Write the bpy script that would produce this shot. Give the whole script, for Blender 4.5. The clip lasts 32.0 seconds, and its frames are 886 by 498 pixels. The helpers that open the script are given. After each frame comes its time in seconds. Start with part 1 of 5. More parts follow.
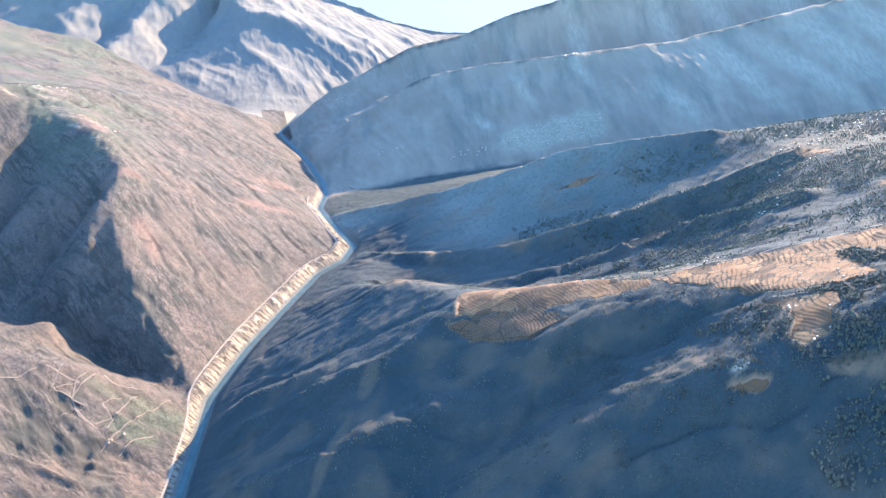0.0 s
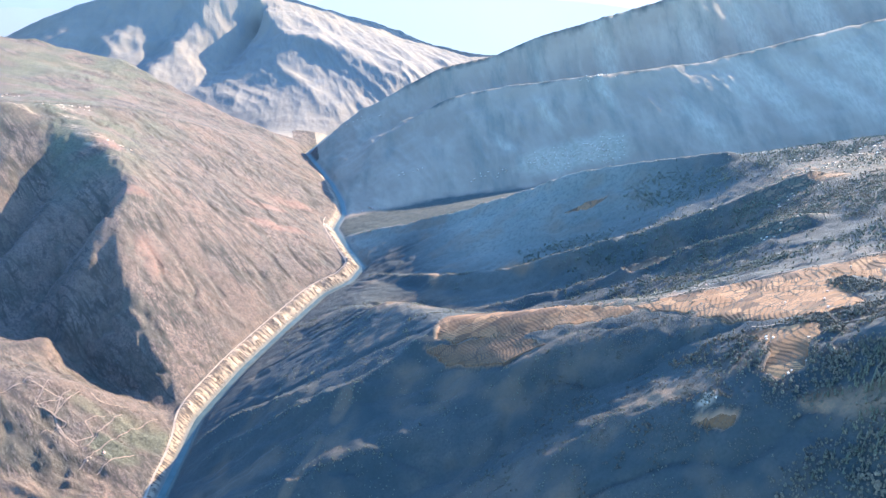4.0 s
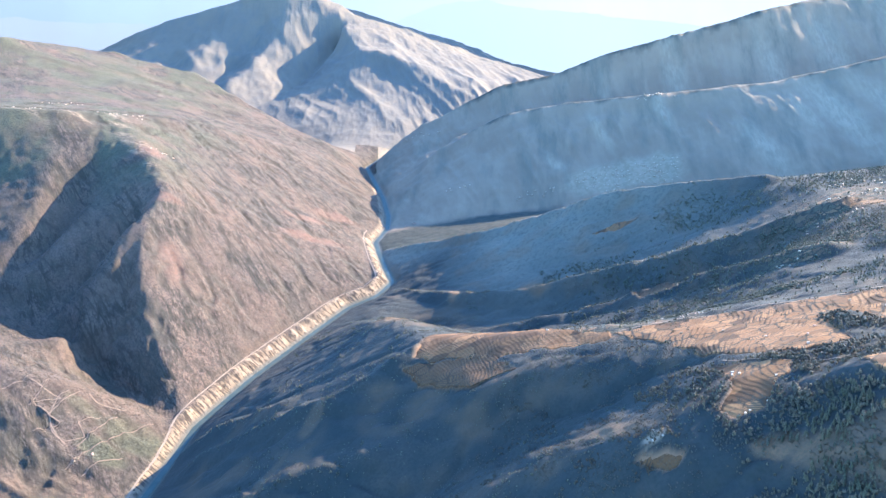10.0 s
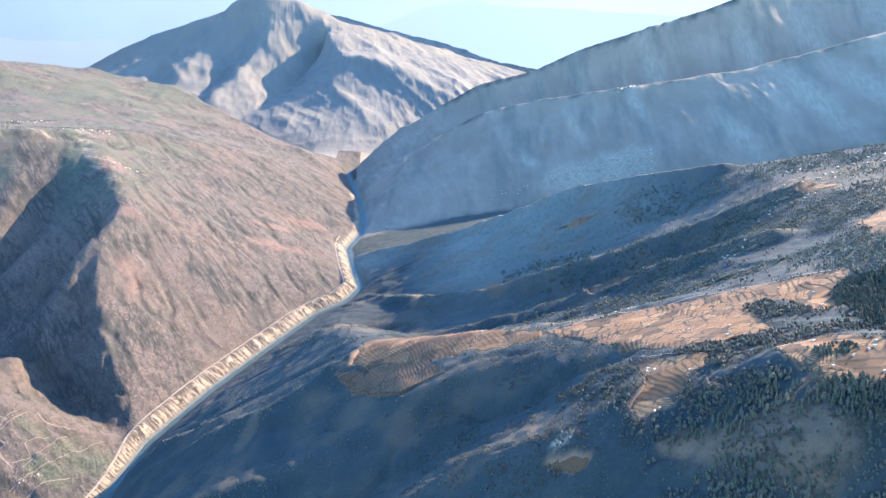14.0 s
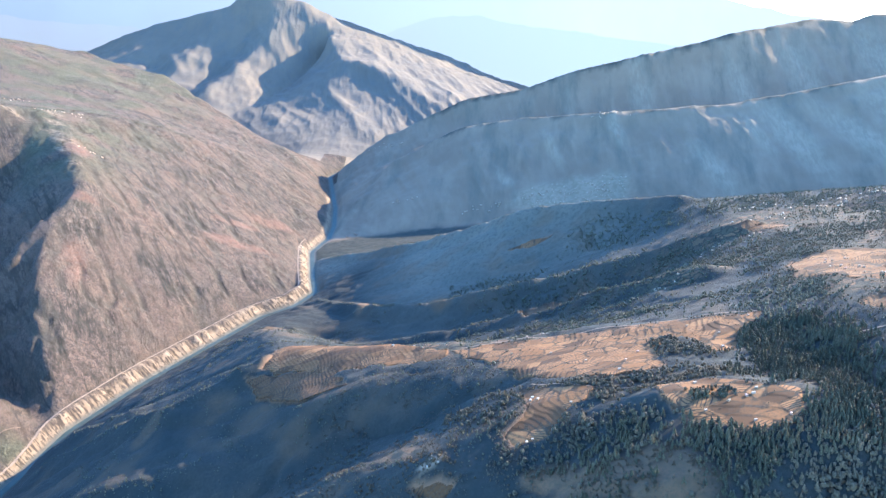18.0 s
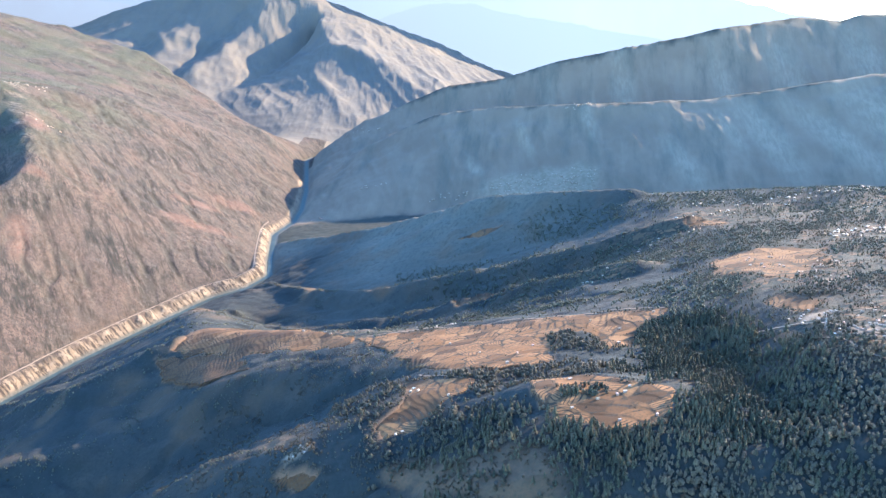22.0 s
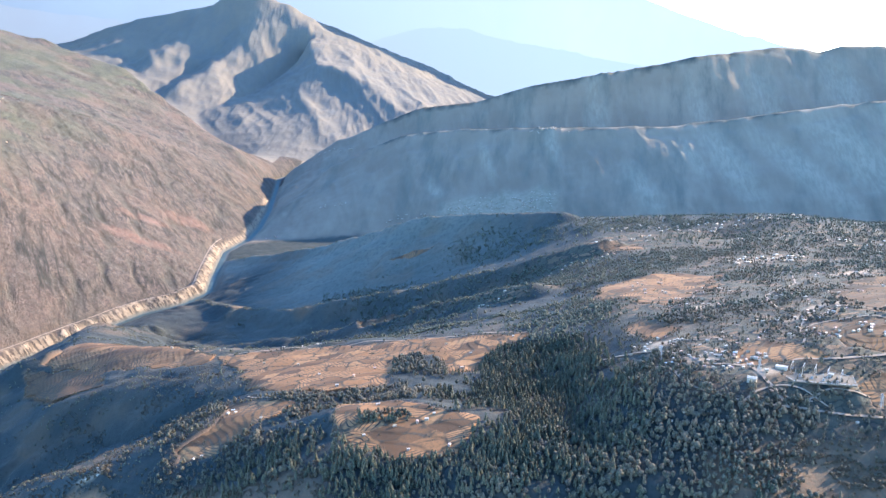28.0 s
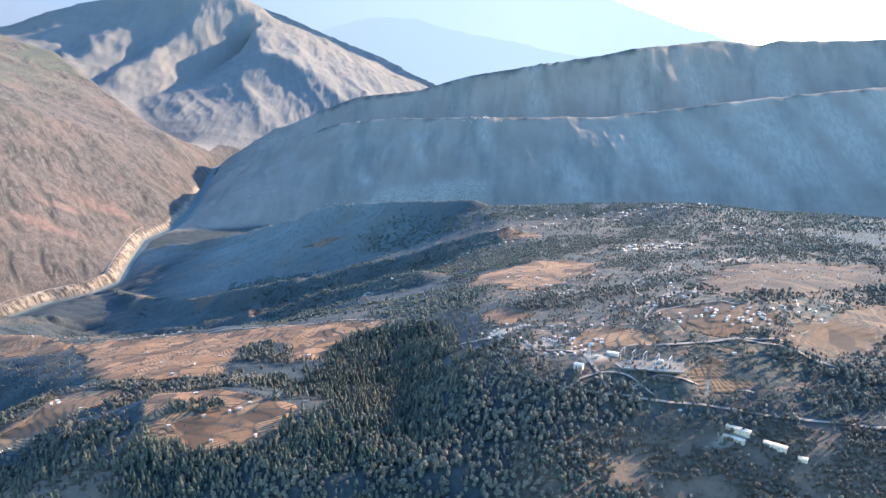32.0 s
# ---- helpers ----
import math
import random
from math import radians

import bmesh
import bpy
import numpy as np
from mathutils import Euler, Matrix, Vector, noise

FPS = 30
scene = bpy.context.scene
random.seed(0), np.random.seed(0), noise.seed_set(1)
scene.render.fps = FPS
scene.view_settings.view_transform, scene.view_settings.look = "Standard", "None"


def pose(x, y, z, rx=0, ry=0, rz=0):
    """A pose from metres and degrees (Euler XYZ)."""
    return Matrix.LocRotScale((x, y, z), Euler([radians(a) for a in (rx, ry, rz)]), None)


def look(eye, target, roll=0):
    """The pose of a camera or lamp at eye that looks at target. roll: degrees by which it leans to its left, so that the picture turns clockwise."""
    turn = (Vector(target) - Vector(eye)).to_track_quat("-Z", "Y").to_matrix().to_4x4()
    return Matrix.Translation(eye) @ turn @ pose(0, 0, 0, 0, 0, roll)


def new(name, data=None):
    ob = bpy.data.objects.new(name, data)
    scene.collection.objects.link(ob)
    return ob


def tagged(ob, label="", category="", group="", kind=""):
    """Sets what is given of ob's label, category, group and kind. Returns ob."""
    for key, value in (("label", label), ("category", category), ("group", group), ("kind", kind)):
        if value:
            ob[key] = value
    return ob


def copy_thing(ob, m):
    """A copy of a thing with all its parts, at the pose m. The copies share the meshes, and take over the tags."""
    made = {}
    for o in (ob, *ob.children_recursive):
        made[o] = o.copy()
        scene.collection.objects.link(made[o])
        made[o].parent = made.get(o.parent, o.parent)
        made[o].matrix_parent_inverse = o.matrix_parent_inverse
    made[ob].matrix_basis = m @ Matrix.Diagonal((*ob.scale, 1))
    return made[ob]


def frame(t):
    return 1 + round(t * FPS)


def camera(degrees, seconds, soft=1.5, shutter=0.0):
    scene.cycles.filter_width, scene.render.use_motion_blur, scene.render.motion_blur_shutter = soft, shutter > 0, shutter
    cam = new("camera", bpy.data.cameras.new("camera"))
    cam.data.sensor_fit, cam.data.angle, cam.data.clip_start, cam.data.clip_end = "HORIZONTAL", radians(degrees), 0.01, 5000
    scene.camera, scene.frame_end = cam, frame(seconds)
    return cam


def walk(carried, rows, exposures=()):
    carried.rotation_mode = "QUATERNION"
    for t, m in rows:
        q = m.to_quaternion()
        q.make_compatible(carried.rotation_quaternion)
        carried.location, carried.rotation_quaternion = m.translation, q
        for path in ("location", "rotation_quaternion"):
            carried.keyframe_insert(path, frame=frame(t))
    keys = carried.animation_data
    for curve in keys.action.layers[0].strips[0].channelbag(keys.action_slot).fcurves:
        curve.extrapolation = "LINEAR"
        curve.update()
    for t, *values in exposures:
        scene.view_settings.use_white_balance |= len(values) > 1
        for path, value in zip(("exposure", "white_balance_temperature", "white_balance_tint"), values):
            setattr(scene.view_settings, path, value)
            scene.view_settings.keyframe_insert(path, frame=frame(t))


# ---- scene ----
cam = camera(55.103, 32.0, soft=1.4)
EXPOSURES = (
    (0, 3.24, 4740, 3), (10, 3.10, 4720, 3), (16, 2.98, 4700, 3), (21, 2.86, 4800, 3), (25, 2.92, 4880, 3), (28, 2.82, 4740, 3), (32, 2.74, 4720, 3),
)
PATH = (
    (0, -317.82, -42.46, 566.76, 68.945, 5.428, -13.517),
    (0.5, -307.80, -41.85, 564.86, 69.379, 5.387, -12.921),
    (1, -297.80, -41.19, 562.92, 69.673, 5.448, -12.583),
    (1.5, -287.81, -40.48, 560.95, 70.008, 5.454, -12.174),
    (2, -277.84, -39.71, 558.95, 70.323, 5.533, -11.806),
    (2.5, -267.89, -38.90, 556.93, 70.517, 5.813, -11.532),
    (3, -257.94, -38.03, 554.88, 70.637, 6.061, -11.191),
    (3.5, -248.01, -37.12, 552.82, 70.740, 6.209, -10.550),
    (5.5, -208.36, -32.98, 544.44, 70.580, 4.279, -8.196),
    (6, -198.46, -31.83, 542.34, 70.346, 3.929, -7.925),
    (6.5, -188.56, -30.63, 540.23, 70.415, 3.981, -7.727),
    (7, -178.66, -29.38, 538.12, 70.787, 4.057, -7.463),
    (7.5, -168.76, -28.09, 536.02, 71.253, 4.128, -7.158),
    (8, -158.86, -26.76, 533.92, 71.661, 4.401, -6.726),
    (8.5, -148.96, -25.38, 531.84, 72.970, 4.762, -5.756),
    (9, -139.06, -23.96, 529.76, 73.727, 4.968, -5.178),
    (9.5, -129.15, -22.50, 527.70, 73.736, 5.222, -4.521),
    (10, -119.25, -20.99, 525.65, 72.741, 5.752, -3.319),
    (10.5, -109.33, -19.45, 523.61, 71.936, 6.105, -3.041),
    (11, -99.42, -17.86, 521.59, 71.743, 6.868, -3.467),
    (11.5, -89.50, -16.24, 519.59, 72.429, 8.002, -3.859),
    (12, -79.57, -14.58, 517.62, 72.884, 8.869, -3.910),
    (12.5, -69.64, -12.88, 515.66, 72.912, 8.938, -3.758),
    (13, -59.71, -11.14, 513.72, 72.883, 8.613, -3.483),
    (13.5, -49.77, -9.37, 511.81, 72.895, 8.368, -3.342),
    (14, -39.82, -7.56, 509.91, 72.919, 8.178, -3.360),
    (14.5, -29.87, -5.72, 508.05, 73.025, 7.815, -3.160),
    (16.5, 9.96, 1.97, 500.82, 73.183, 4.625, -2.376),
    (17, 19.93, 3.96, 499.08, 73.371, 4.468, -2.279),
    (17.5, 29.90, 5.99, 497.35, 73.674, 4.143, -2.101),
    (18, 39.86, 8.04, 495.66, 73.914, 3.812, -1.914),
    (18.5, 49.83, 10.12, 493.98, 74.253, 3.583, -1.655),
    (19, 59.80, 12.22, 492.33, 74.492, 3.503, -1.468),
    (19.5, 69.76, 14.35, 490.71, 74.647, 3.223, -1.390),
    (20, 79.72, 16.49, 489.10, 74.763, 2.852, -1.399),
    (20.5, 89.68, 18.66, 487.51, 74.734, 2.493, -1.495),
    (21, 99.62, 20.85, 485.95, 74.406, 2.199, -1.489),
    (21.5, 109.57, 23.06, 484.40, 73.864, 2.278, -1.546),
    (22, 119.50, 25.29, 482.87, 73.239, 1.958, -1.309),
    (22.5, 129.42, 27.53, 481.35, 72.625, 1.416, -1.255),
    (23, 139.33, 29.79, 479.85, 72.217, 1.192, -1.228),
    (23.5, 149.22, 32.06, 478.36, 71.886, 1.270, -1.165),
    (24, 159.10, 34.34, 476.88, 71.832, 1.457, -1.285),
    (24.5, 168.96, 36.64, 475.40, 72.354, 1.499, -1.285),
    (25, 178.80, 38.94, 473.94, 73.022, 1.445, -1.049),
    (25.5, 188.62, 41.26, 472.47, 73.459, 1.519, -0.867),
    (27.5, 227.63, 50.56, 466.61, 74.527, 1.561, -0.722),
    (28, 237.30, 52.90, 465.13, 74.969, 0.732, -0.300),
    (28.5, 246.94, 55.23, 463.64, 75.292, 0.182, -0.216),
    (29, 256.54, 57.56, 462.13, 75.383, -0.110, -0.246),
    (29.5, 266.09, 59.89, 460.60, 75.601, -0.569, -0.557),
    (30, 275.61, 62.21, 459.05, 75.452, -0.936, -0.769),
    (30.5, 285.07, 64.52, 457.47, 75.164, -1.222, -0.973),
    (31, 294.48, 66.83, 455.87, 74.590, -1.072, -1.490),
    (31.5, 303.84, 69.13, 454.23, 74.435, -0.569, -2.185),
    (32, 313.14, 71.41, 452.55, 74.487, -0.156, -2.598),
)
walk(cam, [(t, pose(*p)) for t, *p in PATH], EXPOSURES)

# ---- light ----
SUN_AZ, SUN_EL = 60.0, 20.5          # degrees from north (+y) towards east (+x), and above the horizon
world = bpy.data.worlds.new("sky")
scene.world = world
world.use_nodes = True
wt = world.node_tree
sky = wt.nodes.new("ShaderNodeTexSky")
sky.sky_type, sky.sun_disc = 'NISHITA', False
sky.sun_elevation, sky.sun_rotation = radians(SUN_EL), radians(SUN_AZ)
sky.altitude, sky.air_density, sky.dust_density, sky.ozone_density = 1500, 1.0, 0.8, 2.2
wt.nodes["Background"].inputs["Strength"].default_value = 0.15
wt.links.new(sky.outputs[0], wt.nodes["Background"].inputs["Color"])

sun_data = bpy.data.lights.new("sun", 'SUN')
sun_data.energy, sun_data.angle, sun_data.color = 3.8, radians(0.6), (1.0, 0.68, 0.385)
sun = new("sun", sun_data)
a, e = radians(SUN_AZ), radians(SUN_EL)
sun.matrix_world = look((0, 0, 900), (-math.sin(a) * math.cos(e), -math.cos(a) * math.cos(e), 900 - math.sin(e)))


# ---- materials ----
class Nodes:
    """A small builder of node materials."""

    def __init__(self, name, rough=0.9):
        self.mat = bpy.data.materials.new(name)
        self.mat.use_nodes = True
        self.t = self.mat.node_tree
        self.bsdf = self.t.nodes["Principled BSDF"]
        self.bsdf.inputs["Roughness"].default_value = rough
        self.bsdf.inputs["Specular IOR Level"].default_value = 0.2
        self.pos = self.t.nodes.new("ShaderNodeNewGeometry").outputs["Position"]

    def link(self, a, b):
        self.t.links.new(a, b)

    def noise(self, scale, detail=5, rough=0.6, stretch=None, distort=0.0):
        n = self.t.nodes.new("ShaderNodeTexNoise")
        n.inputs["Scale"].default_value, n.inputs["Detail"].default_value = scale, detail
        n.inputs["Roughness"].default_value, n.inputs["Distortion"].default_value = rough, distort
        src = self.pos
        if stretch:
            m = self.t.nodes.new("ShaderNodeMapping")
            m.vector_type = 'TEXTURE'
            m.inputs["Rotation"].default_value = (0, 0, radians(stretch[0]))
            m.inputs["Scale"].default_value = stretch[1:]
            self.link(src, m.inputs[0])
            src = m.outputs[0]
        self.link(src, n.inputs["Vector"])
        return n.outputs[0]

    def veins(self, scale, width, detail=4, stretch=None):
        """Thin wandering lines: 1 on a line, 0 beside it."""
        n = self.noise(scale, detail, 0.6, stretch)
        return self.math('MULTIPLY', self.ramp(n, 0.5 - width, 0.5), self.ramp(n, 0.5 + width, 0.5))

    def warped(self, amount, scale):
        """The place, shifted about by a noise."""
        n = self.t.nodes.new("ShaderNodeTexNoise")
        n.inputs["Scale"].default_value, n.inputs["Detail"].default_value = scale, 3
        self.link(self.pos, n.inputs["Vector"])
        a = self.t.nodes.new("ShaderNodeVectorMath")
        a.operation = 'MULTIPLY_ADD'
        a.inputs[1].default_value = (amount, amount, 0)
        self.link(n.outputs["Color"], a.inputs[0])
        self.link(self.pos, a.inputs[2])
        return a.outputs[0]

    def ramp(self, fac, a, b):
        """0 at a, 1 at b."""
        n = self.t.nodes.new("ShaderNodeMapRange")
        n.inputs[1].default_value, n.inputs[2].default_value = a, b
        self.link(fac, n.inputs[0])
        return n.outputs[0]

    def attr(self, name):
        n = self.t.nodes.new("ShaderNodeAttribute")
        n.attribute_name = name
        return n.outputs["Fac"]

    def random(self):
        return self.t.nodes.new("ShaderNodeObjectInfo").outputs["Random"]

    def island(self):
        return self.t.nodes.new("ShaderNodeNewGeometry").outputs["Random Per Island"]

    def math(self, op, a, b):
        n = self.t.nodes.new("ShaderNodeMath")
        n.operation, n.use_clamp = op, True
        for k, v in ((0, a), (1, b)):
            if isinstance(v, (int, float)):
                n.inputs[k].default_value = v
            else:
                self.link(v, n.inputs[k])
        return n.outputs[0]

    def mix(self, fac, a, b):
        n = self.t.nodes.new("ShaderNodeMix")
        n.data_type = 'RGBA'
        for k, v in ((0, fac), (6, a), (7, b)):
            if isinstance(v, tuple):
                n.inputs[k].default_value = (*v, 1)
            elif isinstance(v, (int, float)):
                n.inputs[k].default_value = v
            else:
                self.link(v, n.inputs[k])
        return n.outputs[2]

    def done(self, color, bump=None, strength=0.4, distance=0.3):
        if isinstance(color, tuple):
            self.bsdf.inputs["Base Color"].default_value = (*color, 1)
        else:
            self.link(color, self.bsdf.inputs["Base Color"])
        if bump is not None:
            n = self.t.nodes.new("ShaderNodeBump")
            n.inputs["Strength"].default_value, n.inputs["Distance"].default_value = strength, distance
            self.link(bump, n.inputs["Height"])
            self.link(n.outputs[0], self.bsdf.inputs["Normal"])
        return self.mat


def ground_material():
    m = Nodes("bench_ground", 0.95)
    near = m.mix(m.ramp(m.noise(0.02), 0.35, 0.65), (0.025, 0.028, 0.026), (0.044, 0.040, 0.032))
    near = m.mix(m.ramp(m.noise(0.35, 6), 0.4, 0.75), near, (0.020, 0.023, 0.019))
    # paler ground of the far spurs: distance haze put into the base colour
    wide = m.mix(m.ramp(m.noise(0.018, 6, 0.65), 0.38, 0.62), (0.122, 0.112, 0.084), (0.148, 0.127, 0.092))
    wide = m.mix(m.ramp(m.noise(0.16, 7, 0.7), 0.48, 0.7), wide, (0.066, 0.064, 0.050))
    grass = m.mix(m.attr("veg_haze"), near, wide)
    dry = m.mix(m.ramp(m.noise(0.06, 5), 0.35, 0.65), (0.150, 0.088, 0.046), (0.100, 0.066, 0.037))
    dry = m.mix(m.ramp(m.noise(0.5, 6, 0.7), 0.45, 0.7), dry, (0.075, 0.06, 0.035))
    soil = m.mix(m.ramp(m.noise(0.05, 4), 0.35, 0.65), (0.22, 0.122, 0.062), (0.175, 0.105, 0.058))
    c = m.mix(m.attr("dry"), grass, dry)
    v = m.t.nodes.new("ShaderNodeTexVoronoi")
    v.inputs["Scale"].default_value = 0.085
    w = m.t.nodes.new("ShaderNodeMapping")
    w.inputs["Scale"].default_value, w.inputs["Rotation"].default_value = (1.0, 2.0, 0.0), (0, 0, -0.35)
    m.link(m.warped(14, 0.08), w.inputs[0])
    m.link(w.outputs[0], v.inputs["Vector"])
    sep = m.t.nodes.new("ShaderNodeSeparateColor")
    m.link(v.outputs["Color"], sep.inputs[0])
    edge = m.t.nodes.new("ShaderNodeTexVoronoi")
    edge.feature = 'DISTANCE_TO_EDGE'
    edge.inputs["Scale"].default_value = 0.085
    m.link(w.outputs[0], edge.inputs["Vector"])
    plot = m.mix(sep.outputs[0], (0.062, 0.044, 0.028), (0.175, 0.102, 0.050))
    plot = m.mix(m.ramp(sep.outputs[1], 0.45, 0.5), plot, (0.068, 0.056, 0.034))
    plot = m.mix(m.ramp(edge.outputs["Distance"], 0.10, 0.05), plot, (0.027, 0.026, 0.019))
    plot = m.mix(m.ramp(m.noise(0.3, 6, 0.7), 0.5, 0.72), plot, (0.065, 0.054, 0.034))
    c = m.mix(m.attr("plots"), c, plot)
    c = m.mix(m.attr("field"), c, soil)
    c = m.mix(m.attr("pale"), c, (0.30, 0.215, 0.135))
    c = m.mix(m.attr("bed"), c, (0.085, 0.085, 0.066))
    return m.done(c, m.noise(0.5, 7, 0.7), 0.8, 1.0)


def slope_material():
    m = Nodes("canyon_slope", 0.95)
    fall = (-56, 6.0, 1.0, 4.0)                       # streaks run down to the river
    rock = m.mix(m.ramp(m.noise(0.009, 5, 0.6), 0.38, 0.62), (0.136, 0.091, 0.065), (0.106, 0.078, 0.058))
    rock = m.mix(m.ramp(m.noise(0.06, 6, 0.65, (-56, 2.5, 1.0, 2.0)), 0.46, 0.68), rock, (0.086, 0.062, 0.043))
    rock = m.mix(m.ramp(m.noise(0.30, 6, 0.75, (-56, 2.0, 1.0, 2.0)), 0.47, 0.62), rock, (0.058, 0.046, 0.033))
    rock = m.mix(m.ramp(m.noise(0.22, 5, 0.75), 0.47, 0.62), rock, (0.066, 0.051, 0.036))
    # dark veins: gully scrub, with its shade painted in
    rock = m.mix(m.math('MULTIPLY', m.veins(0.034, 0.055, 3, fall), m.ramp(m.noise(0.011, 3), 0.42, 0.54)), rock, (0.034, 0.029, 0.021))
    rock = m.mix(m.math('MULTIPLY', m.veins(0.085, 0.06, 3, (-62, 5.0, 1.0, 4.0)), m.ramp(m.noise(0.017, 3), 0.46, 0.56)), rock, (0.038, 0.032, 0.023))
    rock = m.mix(m.ramp(m.noise(0.55, 5, 0.7), 0.56, 0.64), rock, (0.042, 0.036, 0.024))
    green = m.mix(m.ramp(m.noise(0.3, 6, 0.7), 0.42, 0.64), (0.088, 0.079, 0.047), (0.046, 0.045, 0.028))
    c = m.mix(m.attr("veg_haze"), rock, green)
    c = m.mix(m.attr("dry"), c, m.mix(m.ramp(m.noise(0.2, 6, 0.7), 0.42, 0.66), (0.14, 0.088, 0.056), (0.098, 0.068, 0.046)))
    c = m.mix(m.attr("red"), c, m.mix(m.ramp(m.noise(0.15, 5, 0.6), 0.45, 0.6), (0.20, 0.105, 0.068), (0.15, 0.092, 0.064)))
    c = m.mix(m.attr("gully_shade"), c, (0.06, 0.052, 0.036))
    scarp = m.mix(m.ramp(m.noise(0.30, 3, 0.6, (-28, 9.0, 1.0, 9.0)), 0.46, 0.53), (0.26, 0.185, 0.112), (0.070, 0.052, 0.036))
    scarp = m.mix(m.ramp(m.noise(0.10, 4), 0.5, 0.6), scarp, (0.28, 0.205, 0.13))
    c = m.mix(m.attr("pale"), c, scarp)
    c = m.mix(m.attr("bed"), c, (0.11, 0.105, 0.085))
    return m.done(c, m.noise(0.28, 7, 0.75, (-56, 2.0, 1.0, 2.0)), 1.0, 4.0)


def ridge_material():
    m = Nodes("far_ridge", 0.95)
    c = m.mix(m.ramp(m.noise(0.006, 6, 0.65), 0.4, 0.62), (0.172, 0.126, 0.082), (0.204, 0.150, 0.097))
    # downslope streaks paint the light and shade of ribs, and slide tones
    c = m.mix(m.ramp(m.noise(0.02, 6, 0.65, (85, 4.0, 1.0, 3.0)), 0.52, 0.76), c, (0.228, 0.170, 0.110))
    c = m.mix(m.ramp(m.noise(0.016, 6, 0.65, (80, 5.0, 1.0, 3.0)), 0.50, 0.64), c, (0.138, 0.112, 0.076))
    c = m.mix(m.attr("pale"), c, m.mix(m.ramp(m.noise(0.12, 5, 0.65, (85, 3.0, 1.0, 3.0)), 0.4, 0.6), (0.285, 0.225, 0.148), (0.215, 0.165, 0.108)))
    c = m.mix(m.attr("field"), c, m.mix(m.ramp(m.noise(0.12, 3), 0.45, 0.55), (0.24, 0.20, 0.12), (0.33, 0.265, 0.175)))
    # wood-dark tone on the crests; on the valley floor it paints shade
    c = m.mix(m.attr("gully_shade"), c, m.mix(m.ramp(m.noise(0.08, 6, 0.7), 0.4, 0.65), (0.022, 0.026, 0.020), (0.045, 0.043, 0.033)))
    c = m.mix(m.attr("bed"), c, (0.13, 0.12, 0.10))
    return m.done(c, m.noise(0.05, 7, 0.7), 0.3, 2.0)


def mountain_material():
    m = Nodes("far_mountain", 0.95)
    c = m.mix(m.ramp(m.noise(0.004, 6, 0.65), 0.4, 0.62), (0.122, 0.102, 0.078), (0.142, 0.115, 0.083))
    c = m.mix(m.ramp(m.noise(0.02, 7, 0.7, (70, 3.0, 1.0, 3.0)), 0.5, 0.72), c, (0.105, 0.095, 0.08))
    c = m.mix(m.attr("bed"), c, (0.13, 0.12, 0.10))
    return m.done(c, m.noise(0.03, 7, 0.7), 0.4, 5.0)


GROUND, SLOPE, RIDGE, MOUNTAIN = ground_material(), slope_material(), ridge_material(), mountain_material()


